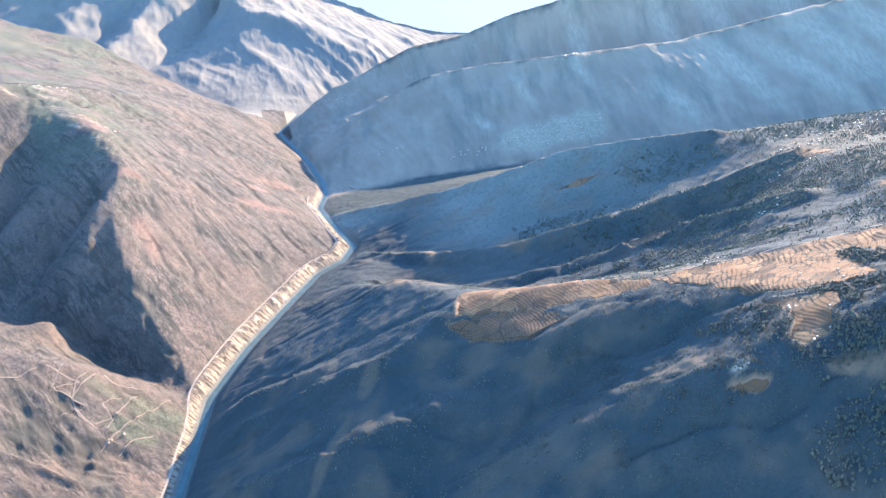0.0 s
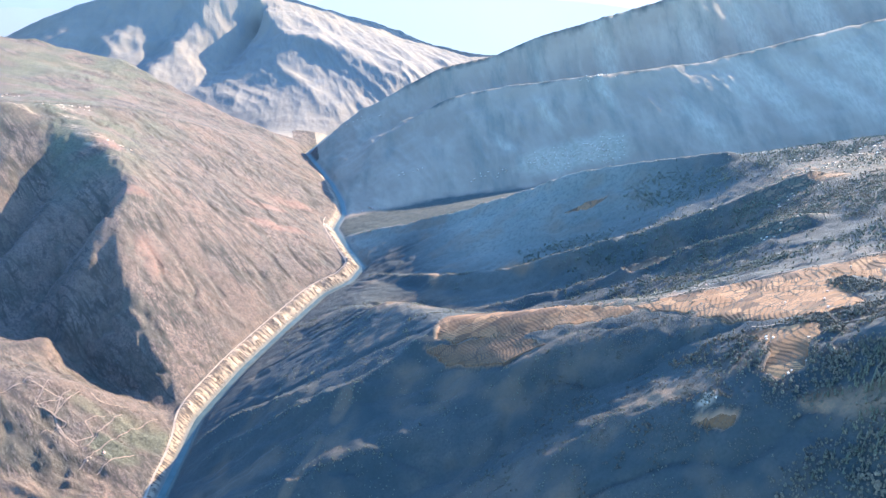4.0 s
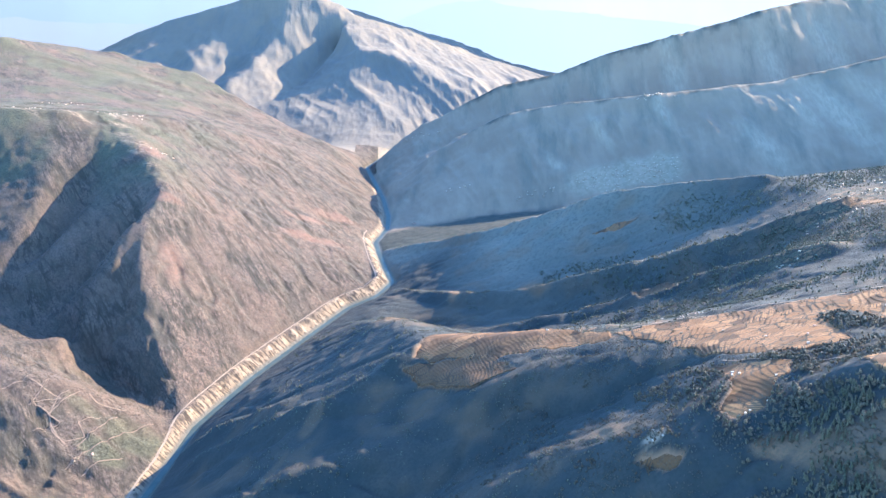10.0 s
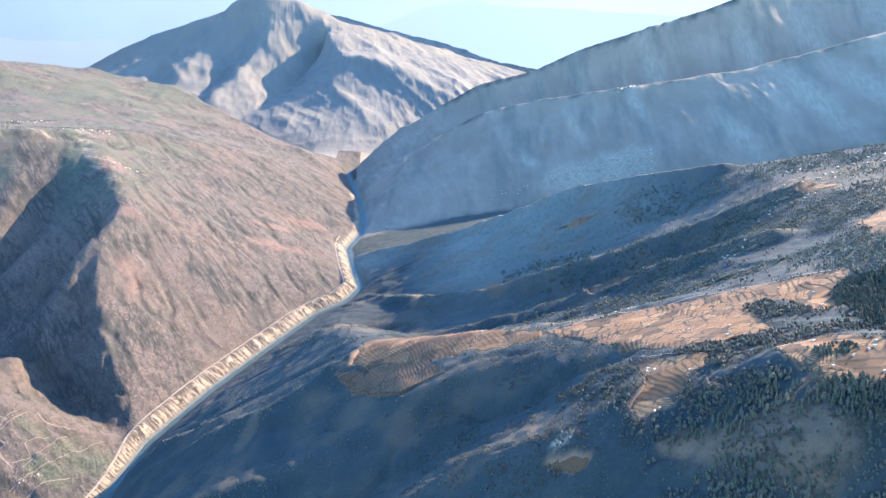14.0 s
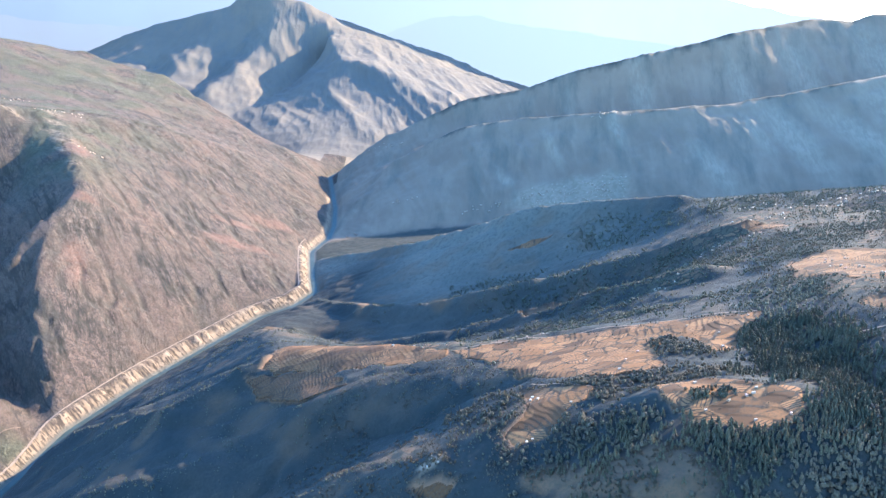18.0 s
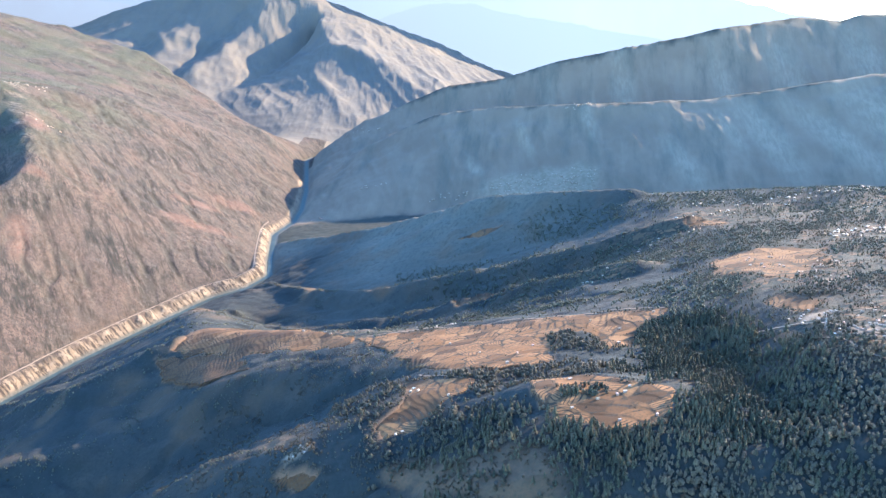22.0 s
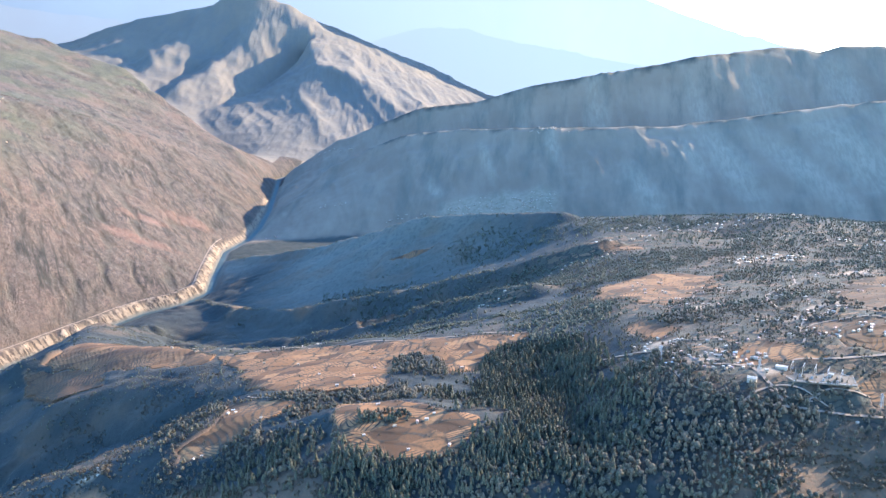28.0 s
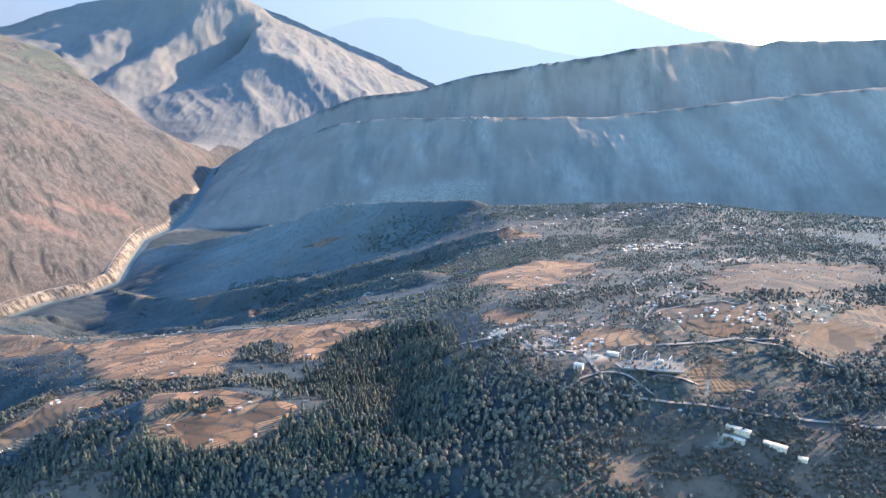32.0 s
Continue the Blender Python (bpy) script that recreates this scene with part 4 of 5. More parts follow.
    iu, iv = np.floor(u), np.floor(v)
    best, second, ids = np.full(x.shape, 9.0), np.full(x.shape, 9.0), np.zeros(x.shape)
    for a in (-1, 0, 1):
        for b in (-1, 0, 1):
            cu, cv = iu + a, iv + b
            d = np.hypot(cu + lattice(cu, cv, seed) - u, cv + lattice(cu, cv, seed + 1) - v)
            near = d < best
            second = np.where(near, best, np.minimum(second, d))
            ids = np.where(near, cu * 57.0 + cv, ids)
            best = np.where(near, d, best)
    return [lattice(ids, ids * 0.37, seed + k) for k in (2, 3, 4)], (second - best) * size / 2


SOIL, SOIL_DARK, SOIL_BROWN = field_material("ploughed_soil", 0.40), field_material("dark_soil", 0.36), field_material("brown_soil", 0.19)

# ---- terraced fields ----
def terraced(name, outline, cell, label, name_key=""):
    """A field as a sheet of treads and banks that follow the lie of the land."""
    ox, oy = [p[0] for p in outline], [p[1] for p in outline]
    gx, gy = np.meshgrid(np.arange(min(ox) - 6, max(ox) + 6, cell), np.arange(min(oy) - 6, max(oy) + 6, cell))
    keep = inside(gx, gy, outline, RAG.get(name_key, 2.5), 1.0)
    s = lie(gx, gy) + 2.2 * (fbm(gx / 30, gy / 30, 2, 61) - 0.5)
    flat = {"isle": 1.3, "hill": 1.2, "upper": 1.5, "saddle": 1.1, "middle": 0.9, "east": 0.9, "village": 0.8}.get(name_key, 0.9)
    (tone, kind, way), rim = parcels(gx, gy, 19 if name_key in ("hill", "upper") else 15, 310)
    stair = (kind > {"nose": 0.80, "upper": 0.75, "stair": 0.2, "saddle": 0.72}.get(name_key, 0.58)) & (rim > 0.5)
    step = flat * 1.2
    level = (gx * np.cos(way * 3.0) + gy * np.sin(way * 3.0) + 9 * (fbm(gx / 16, gy / 16, 2, 315) - 0.5)) / 2.5
    k = s / step
    frac = k - np.floor(k)
    z = step * (np.floor(k) + np.clip((frac - 0.84) / 0.12, 0, 1)) - 2.2 * (fbm(gx / 30, gy / 30, 2, 61) - 0.5)
    z = lie(gx, gy) + {"isle": 0.22, "saddle": 0.2, "nose": 0.2, "stair": 0.3, "hill": 0.5, "upper": 0.5}.get(name_key, 0.5) * (z - lie(gx, gy))
    z = z - 3.0 * np.clip(0.25 - keep, 0, 0.25)
    ny, nx = gx.shape
    idx = np.arange(ny * nx).reshape(ny, nx)
    cells = (keep[:-1, :-1] + keep[1:, 1:]) > 0.12
    quads = np.stack([idx[:-1, :-1], idx[:-1, 1:], idx[1:, 1:], idx[1:, :-1]], -1)[cells]
    used, inv = np.unique(quads, return_inverse=True)
    co = np.stack([gx, gy, z], -1).reshape(-1, 3)[used]
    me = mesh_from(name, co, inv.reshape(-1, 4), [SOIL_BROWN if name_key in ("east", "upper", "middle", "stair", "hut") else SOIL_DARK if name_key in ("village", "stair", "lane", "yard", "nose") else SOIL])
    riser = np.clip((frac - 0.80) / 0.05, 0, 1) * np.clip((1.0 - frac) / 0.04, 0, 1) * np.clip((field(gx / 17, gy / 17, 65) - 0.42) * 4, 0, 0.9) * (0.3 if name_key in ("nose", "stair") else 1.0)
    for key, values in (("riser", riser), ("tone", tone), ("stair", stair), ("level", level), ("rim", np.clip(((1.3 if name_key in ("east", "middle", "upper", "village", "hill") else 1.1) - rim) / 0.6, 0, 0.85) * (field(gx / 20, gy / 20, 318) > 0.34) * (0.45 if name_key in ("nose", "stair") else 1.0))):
        me.attributes.new(key, 'FLOAT', 'POINT').data.foreach_set("value", values.reshape(-1)[used].astype(np.float32))
    return tagged(new(name, me), label, "terraced field", "fields of the bench", "structure")


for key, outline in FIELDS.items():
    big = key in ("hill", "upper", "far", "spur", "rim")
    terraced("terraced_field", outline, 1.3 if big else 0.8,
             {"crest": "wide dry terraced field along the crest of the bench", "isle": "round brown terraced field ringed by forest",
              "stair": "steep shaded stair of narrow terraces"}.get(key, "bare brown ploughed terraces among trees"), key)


# ---- river and roads ----
def ribbon(name, pts, width, lift, material, label, category, drape=True):
    """A strip of road or water along a line of the plan, laid on the ground."""
    p = along(pts, 2.0 if drape else 5.0)
    for _ in range(4):
        p[1:-1] = (p[:-2] + 2 * p[1:-1] + p[2:]) / 4
    d = np.gradient(p, axis=0)
    d /= np.linalg.norm(d, axis=1)[:, None] + 1e-9
    nrm = np.c_[d[:, 1], -d[:, 0]]
    rows = []
    for o in (-0.5, 0.0, 0.5):
        q = p + nrm * (width * o)
        z = (ground_z(q[:, 0], q[:, 1]) if drape else np.zeros(len(q))) + lift
        rows.append(np.c_[q, z])
    if drape:
        top = np.max([r[:, 2] for r in rows], axis=0)
        for r in rows:
            r[:, 2] = 0.35 * r[:, 2] + 0.65 * top
    n = len(p)
    co = np.concatenate(rows)
    i = np.arange(n - 1)
    faces = np.concatenate([np.stack([i + a, i + 1 + a, i + 1 + a + n, i + a + n], -1) for a in (0, n)])
    return tagged(new(name, mesh_from(name, co, faces, [material], smooth=True)), label, category, kind="structure")


ribbon("river", RIVER[:23], 8.5, -0.55, WATER_M, "green mountain river at the foot of the gorge", "river", False)
ROADS = (
    ((377, 463), (392, 455), (414, 452), (433, 449), (452, 447), (472, 442), (490, 432), (540, 420), (640, 410)),
    ((491, 494), (506, 492), (520, 489), (531, 479), (542, 470), (555, 460), (600, 445)),
    ((520, 497), (527, 504), (548, 520), (569, 535), (589, 547), (615, 571), (680, 640)),
    ((417, 493), (434, 490), (457, 486), (491, 494), (520, 497)),
    ((355, 520), (365, 495), (368, 473), (377, 463)),
    ((406, 485), (409, 470), (414, 452)),
    ((402, 489), (417, 493)),
    ((340, 560), (360, 548), (373, 531), (376, 511), (386, 497), (402, 489)),
    ((440, 500), (450, 520), (455, 540), (475, 575), (470, 610)),
    ((106, 578), (126, 556), (151, 541), (175, 530)),
    ((470, 610), (480, 660), (520, 700), (545, 770), (540, 830)),
    ((60, 710), (120, 700), (160, 684), (215, 668), (300, 648)),
    ((-488, 983), (-518, 935), (-542, 900), (-558, 870)),
    ((-525, 967), (-544, 925), (-555, 895)),
    ((-569, 980), (-584, 948), (-590, 931), (-582, 911), (-567, 903)),
    ((-618, 982), (-629, 962), (-649, 945), (-700, 930)),
    ((392, 455), (402, 462), (414, 466), (426, 461), (436, 452)), ((520, 571), (545, 590), (575, 640), (600, 690)), ((430, 672), (440, 700), (432, 740), (440, 785)), ((505, 522), (520, 545), (512, 575), (500, 600)),
    ((372, 548), (388, 552), (402, 546), (418, 549)), ((366, 512), (378, 504), (392, 500), (406, 503), (418, 498)), ((470, 532), (486, 520), (478, 505), (490, 494)), ((531, 531), (540, 512), (548, 502), (560, 490)),
    ((455, 540), (470, 548), (492, 549), (510, 538)), ((424, 455), (440, 462), (455, 458), (470, 462), (486, 452)), ((408, 462), (418, 456), (428, 455)), ((385, 478), (378, 470), (372, 458)),
    ((-600, 905), (-575, 925), (-610, 940), (-582, 958), (-618, 968)), ((-540, 955), (-560, 935), (-548, 918), (-566, 905)), ((-520, 985), (-548, 975), (-560, 985)), ((-505, 905), (-525, 890), (-540, 868)),
    ((-587, 923), (-576, 908), (-562, 899)), ((-612, 935), (-607, 955), (-602, 978)), ((-589, 929), (-587, 962), (-578, 974)),
)
for k, r in enumerate(ROADS):
    ribbon("road_%d" % (k + 1), r, 2.0 if k < 8 else 1.7 if r[0][0] < 0 else 1.3, 0.3, TRACK if r[0][0] < 0 else DIRT, "pale winding dirt road over the slope", "road")
west_bank = RIVER_PTS[(RIVER_PTS[:, 1] > 740) & (RIVER_PTS[:, 1] < 1830)]
tang = np.gradient(west_bank, axis=0)
tang /= np.linalg.norm(tang, axis=1)[:, None]
bank_line = west_bank - np.c_[tang[:, 1], -tang[:, 0]] * np.interp(west_bank[:, 1], (740, 960, 1010), (16, 17, 27))[:, None]
for _ in range(40):
    bank_line[1:-1] = (bank_line[:-2] + 2 * bank_line[1:-1] + bank_line[2:]) / 4
ribbon("road_%d" % (len(ROADS) + 1), [tuple(p) for p in bank_line[::4]], 2.6, 0.35, DIRT, "pale road cut into the canyon side above the river", "road")


# ---- trees ----
OCTA = np.array(((1, 0, 0), (0, 1, 0), (-1, 0, 0), (0, -1, 0), (0, 0, 1), (0, 0, -1)), float)
OCTA_F = np.array(((0, 1, 4), (1, 2, 4), (2, 3, 4), (3, 0, 4), (1, 0, 5), (2, 1, 5), (3, 2, 5), (0, 3, 5)))
rng = np.random.default_rng(7)


def clump(at, r, flat=0.8):
    """An uneven leaf clump: eight faces."""
    a = rng.uniform(0, 6.28)
    rot = np.array(((math.cos(a), -math.sin(a), 0), (math.sin(a), math.cos(a), 0), (0, 0, 1)))
    v = OCTA * (r * rng.uniform(0.7, 1.3, (6, 1)))
    v = v @ rot.T
    v[:, 2] *= flat
    return v + np.asarray(at, float)


def crown(kind, shards):
    """A crown of unit height on the ground's origin: a dark core and many small leafy sprays round it, as places and triangles."""
    core = clump((0, 0, 0.56), 0.17 if kind == "pine" else 0.255, 1.75 if kind == "pine" else 1.15)
    vs, fs, base = [core], [OCTA_F], 6
    for k in range(shards):
        a = k * 2.4 + rng.uniform(-0.5, 0.5)
        t = (k + rng.uniform(0, 1)) / shards
        if kind == "pine":
            z, r = 0.16 + 0.84 * t, 0.27 * (1.0 - t) ** 0.8 + 0.015
            out, size = Vector((math.cos(a), math.sin(a), 0.55)), 0.13 + 0.12 * (1 - t)
        else:
            up = -0.75 + 1.75 * t
            r, z = 0.31 * math.sqrt(max(0.02, 1 - up * up)), 0.58 + 0.36 * up
            out, size = Vector((math.cos(a) * r / 0.31, math.sin(a) * r / 0.31, up + 0.15)), 0.23
        r *= rng.uniform(0.75, 1.15)
        out = (out.normalized() + Vector(rng.uniform(-0.35, 0.35, 3).tolist())).normalized()
        side = out.orthogonal().normalized()
        side = Matrix.Rotation(rng.uniform(0, 6.28), 3, out) @ side
        other, size = out.cross(side), size * rng.uniform(0.75, 1.3)
        at = Vector((r * math.cos(a), r * math.sin(a), z))
        vs.append(np.array([at + side * size * 0.62, at - side * size * 0.35 + other * size * 0.55, at - side * size * 0.35 - other * size * 0.55]))
        fs.append(np.array([[base, base + 1, base + 2]]))
        base += 3
    return np.concatenate(vs), np.concatenate(fs)


def stem(r=0.022, h=0.5):
    a = np.arange(3) * math.tau / 3
    lo = np.c_[r * np.cos(a), r * np.sin(a), np.full(3, -0.08)]
    hi = np.c_[0.5 * r * np.cos(a), 0.5 * r * np.sin(a), np.full(3, h)]
    f = [(k, (k + 1) % 3, 3 + (k + 1) % 3) for k in range(3)] + [(k, 3 + (k + 1) % 3, 3 + k) for k in range(3)]
    return np.concatenate([lo, hi]), np.array(f)


def woods(name, xy, tall, kinds, clumps, leaf, label, trunks=True):
    """A wood that nobody could count, as one mesh of trunks and leaf clumps."""
    protos = []
    for k in range(6):
        c, f = crown(kinds[k % len(kinds)], clumps)
        slot = np.zeros(len(f), int)
        if trunks:
            s, g = stem()
            f, c, slot = np.concatenate([f, g + len(c)]), np.concatenate([c, s]), np.concatenate([slot, np.ones(len(g), int)])
        protos.append((c, f, slot))
    z = ground_z(xy[:, 0], xy[:, 1])
    which = rng.integers(0, 6, len(xy))
    turn, wide = rng.uniform(0, 6.28, len(xy)), rng.uniform(0.66, 1.05, len(xy))
    cos, fs, slots, base = [], [], [], 0
    for k, (c, f, slot) in enumerate(protos):
        m = which == k
        n = int(m.sum())
        if not n:
            continue
        ca, sa = np.cos(turn[m])[:, None], np.sin(turn[m])[:, None]
        sc, w = tall[m][:, None], wide[m][:, None]
        vx = (c[:, 0] * ca - c[:, 1] * sa) * sc * w + xy[m, 0][:, None]
        vy = (c[:, 0] * sa + c[:, 1] * ca) * sc * w + xy[m, 1][:, None]
        vz = (c[:, 2] - (0.0 if trunks else 0.28)) * sc + z[m][:, None]
        cos.append(np.stack([vx, vy, vz], -1).reshape(-1, 3))
        fs.append((f[None] + (np.arange(n) * len(c))[:, None, None]).reshape(-1, 3) + base)
        slots.append(np.tile(slot, n))
        base += n * len(c)
    me = mesh_from(name, np.concatenate(cos), np.concatenate(fs), [leaf, BARK], np.concatenate(slots))
    return tagged(new(name, me), label, "woods", kind="stuff")


def scatter(n, x0, x1, y0, y1, dens):
    """Places for trees: dens gives how likely one stands there."""
    x, y = rng.uniform(x0, x1, n), rng.uniform(y0, y1, n)
    keep = rng.uniform(0, 1, n) < dens(x, y)
    return np.c_[x[keep], y[keep]]


# where the forest is thick: middle, half length, half width, turn, thickness
THICK = (
    (215, 412, 130, 40, 8, 1.0), (330, 440, 60, 60, 0, 0.9), (300, 560, 40, 110, -10, 1.0), (330, 690, 50, 60, 20, 0.95), (190, 530, 60, 24, -15, 0.9), (235, 590, 28, 18, 0, 0.8),
    (120, 480, 60, 26, -30, 0.8), (250, 760, 130, 22, -22, 0.8), (100, 745, 60, 14, -25, 0.7), (360, 420, 80, 26, 0, 0.75), (450, 445, 120, 18, -6, 0.55), (40, 560, 60, 40, 0, 0.3),
    (600, 440, 110, 50, 0, 0.7), (560, 620, 60, 30, 20, 0.4), (420, 620, 60, 20, 20, 0.55), (600, 780, 100, 30, 10, 0.6), (430, 890, 110, 50, 10, 0.75), (480, 1130, 150, 50, -10, 0.8),
    (330, 960, 90, 60, -20, 0.6), (620, 1020, 120, 70, 0, 0.5), (420, 830, 70, 24, 20, 0.7), (200, 470, 14, 8, 0, 0.0), (205, 478, 16, 7, -15, 0.9), (350, 500, 30, 30, 0, 0.5), (300, 1200, 60, 40, -40, 0.6),
    (330, 385, 170, 40, 0, 0.95), (130, 400, 110, 30, -10, 0.8), (470, 415, 60, 18, 0, 0.5), (150, 870, 120, 50, -25, 0.6), (60, 960, 90, 30, -30, 0.45), (250, 900, 90, 50, -10, 0.6), (200, 1060, 110, 36, -25, 0.55), (120, 1180, 90, 36, -30, 0.4), (500, 760, 60, 20, 10, 0.5), (560, 920, 120, 30, 5, 0.6), (470, 640, 50, 14, 20, 0.5), (540, 560, 40, 10, 30, 0.4),
    (700, 620, 90, 40, 20, 0.6), (720, 760, 90, 60, 0, 0.6), (660, 850, 80, 40, 10, 0.55), (760, 980, 120, 80, 0, 0.6), (700, 1120, 160, 60, 0, 0.6), (620, 500, 60, 24, 20, 0.5), (580, 660, 60, 12, 40, 0.5),
    (15, 520, 40, 22, -35, 0.55), (210, 600, 12, 24, 0, 0.9), (-10, 600, 60, 26, -20, 0.35), (150, 545, 30, 10, -30, 0.8), (520, 465, 40, 14, -20, 0.5),
)


def thick(x, y):
    d = np.full(x.shape, 0.035)
    for k, (cx, cy, rx, ry, turn, t) in enumerate(THICK):
        d = np.maximum(d, t * spot(x, y, cx, cy, rx, ry, turn, 0.5, 100 + k))
    d = d * np.clip(-0.35 + 2.7 * fbm(x / 24, y / 24, 3, 77), 0.2, 1)
    for cx, cy, rx, ry, turn in ((152, 420, 32, 22, -25), (450, 410, 58, 18, -5), (520, 396, 70, 22, -10), (20, 495, 30, 10, 0), (560, 415, 60, 18, -8)):
        d = d * (1 - 0.93 * spot(x, y, cx, cy, rx, ry, turn, 0.5, 600))
    hedge = (np.abs(x - 204) < 15) & (np.abs(y - 478) < 7) | (np.abs(x - 212) < 10) & (np.abs(y - 605) < 22)
    return np.where(hedge, 0.8, d * (1 - np.clip(2 * tilth(x, y), 0, 1)))


def lofty(xy, lo, hi):
    return rng.uniform(lo, hi, len(xy)) * (0.45 + 1.1 * fbm(xy[:, 0] / 18, xy[:, 1] / 18, 3, 66))


OWN = (300, 410, 388, 408)           # the stretch whose trees stand as things of their own


def outside(xy):
    return xy[~((xy[:, 0] > OWN[0]) & (xy[:, 0] < OWN[1]) & (xy[:, 1] > OWN[2]) & (xy[:, 1] < OWN[3]))]


p = outside(scatter(40000, 40, 680, 365, 620, thick))
pick = rng.uniform(0, 1, len(p))
pine = (spot(p[:, 0], p[:, 1], 300, 560, 60, 140, -8, 0.6) + spot(p[:, 0], p[:, 1], 180, 440, 90, 40, 0, 0.6)) * 0.75
kind = np.where(pick < pine, 0, np.where(rng.uniform(0, 1, len(p)) < np.where(p[:, 0] > 400, 0.42, 0.68), 1, np.where(rng.uniform(0, 1, len(p)) < 0.6, 2, 3)))
for k, (name, kinds, leaf, lo, hi, label) in enumerate((
        ("pine_wood", ("pine",), LEAF_PINE, 3.6, 5.6, "dense dark green pine wood on the shaded slope"),
        ("broadleaf_wood", ("round", "round", "pine"), LEAF, 2.7, 4.3, "thick evergreen broadleaf forest on the bench"),
        ("grey_wood", ("round",), LEAF_GREY, 2.2, 3.8, "bare grey winter trees among the forest"),
        ("dry_scrub", ("round",), LEAF_DRY, 1.4, 2.8, "rusty dry scrub on the bank"))):
    q = p[kind == k]
    woods(name, q, lofty(q, lo, hi), kinds, 40, leaf, label)
q = scatter(60000, 60, 900, 620, 1260, thick)
woods("far_wood", q, lofty(q, 2.8, 5.0), ("pine", "round"), 10, LEAF_UPLAND, "distant forest between the upland villages", False)
q = scatter(26000, -330, 340, 470, 1260, lambda x, y: (1 - np.clip(2 * tilth(x, y), 0, 1)) * np.clip((fbm(x / 26, y / 26, 3, 130) - 0.44) * 4, 0, 0.8))
q = q[(q[:, 0] < 140) | (q[:, 1] > 720)]
woods("scattered_trees", q, lofty(q, 1.0, 3.0), ("round",), 12, LEAF_UPLAND, "scattered trees and scrub on the shaded spurs", False)
q = scatter(34000, -980, -240, 860, 2150, lambda x, y: 0.75 * np.clip((fbm(x / 50, y / 50, 3, 140) - 0.38) * 5, 0, 1))
q = q[land(q[:, 0], q[:, 1])[2]]
q = q[river_gap(q[:, 0], q[:, 1])[0] > 48]
woods("canyon_shrubs", q, lofty(q, 1.0, 2.8), ("round",), 5, LEAF_DRY, "dark shrubs dotted over the dry canyon slope", False)


def terrace_rows(x, y, cx, cy, rx, ry, turn):
    """Scrub grows in rows along the banks of old terraces."""
    k = ground_z(x, y) / 1.5 + 1.2 * (fbm(x / 20, y / 20, 2, 85) - 0.5)
    f = k - np.floor(k)
    return spot(x, y, cx, cy, rx, ry, turn, 0.5, 7) * np.where((f > 0.5) & (f < 0.95), 0.9, 0.18) * np.clip((fbm(x / 18, y / 18, 3, 88) - 0.34) * 4, 0, 1)


q = np.concatenate([scatter(26000, 380, 660, 360, 436, lambda x, y: terrace_rows(x, y, 500, 400, 125, 26, -6)),
                    scatter(2600, 110, 195, 385, 455, lambda x, y: terrace_rows(x, y, 152, 420, 36, 26, -25)),
                    scatter(1500, -30, 60, 470, 540, lambda x, y: terrace_rows(x, y, 15, 505, 40, 22, -20) * (1 - tilth(x, y)))])
half = rng.uniform(0, 1, len(q)) < 0.5
woods("dry_bushes", q[half], lofty(q[half], 1.6, 3.2), ("round",), 20, LEAF_DRY, "rusty dry bushes in rows along old terraces", False)
woods("grey_bushes", q[~half], lofty(q[~half], 1.5, 3.0), ("round",), 20, LEAF_GREY, "grey leafless bushes in rows along old terraces", False)
q = scatter(26000, -160, 150, 430, 690, lambda x, y: (1 - np.clip(2 * tilth(x, y), 0, 1)) * np.clip((fbm(x / 15, y / 15, 4, 172) - 0.47) * 6, 0, 0.55) * np.clip((x + 170) / 180, 0.1, 1))
woods("spur_scrub", q, lofty(q, 0.9, 2.5), ("round",), 12, LEAF_GREY, "grey winter scrub scattered on the shaded spur", False)
rows = []
for key, rise in CRESTS + (("hut_spur", 0), ("terrace_front", 0)):
    e = along([q[:2] for q in LINES[key]], 1.1)
    e = e + rng.normal(0, 4.0, e.shape)
    rows.append(e[(field(e[:, 0] / 14, e[:, 1] / 14, 35) > 0.36) & (e[:, 0] < 330)])
q = np.concatenate(rows)
q = q[(tilth(q[:, 0], q[:, 1]) < 0.3) & (river_gap(q[:, 0], q[:, 1])[0] > 25)]
woods("crest_scrub", q, lofty(q, 1.0, 2.8), ("round",), 20, LEAF_UPLAND, "olive scrub and small trees along the spur crests", False)
hedge = []
for outline in FIELDS.values():
    e = along(outline + outline[:1], 1.3) + rng.normal(0, 1.2, (len(along(outline + outline[:1], 1.3)), 2))
    hedge.append(e[field(e[:, 0] / 11, e[:, 1] / 11, 31) > 0.46])
q = np.concatenate(hedge)
woods("field_hedges", q, lofty(q, 0.9, 2.2), ("round",), 24, LEAF, "ragged hedges and bushes along the field rims")
q = scatter(26000, 345, 740, 430, 960, lambda x, y: np.clip((fbm(x / 10, y / 18, 3, 150) - 0.39) * 5, 0, 1) * (1 - np.clip(2 * tilth(x, y), 0, 1)))
half = rng.uniform(0, 1, len(q)) < 0.45
woods("village_bushes", q[half], lofty(q[half], 0.8, 2.4), ("round",), 16, LEAF_GREY, "grey bushes and bare trees between village plots")
woods("village_trees", q[~half], lofty(q[~half], 1.2, 3.2), ("round", "pine"), 16, LEAF, "small dark trees between the houses and plots")
q = scatter(16000, 60, 720, 430, 860, lambda x, y: (tilth(x, y) > 0.5) * np.clip((fbm(x / 14, y / 14, 2, 160) - np.where(x > 450, 0.52, 0.60)) * 6, 0, 1))
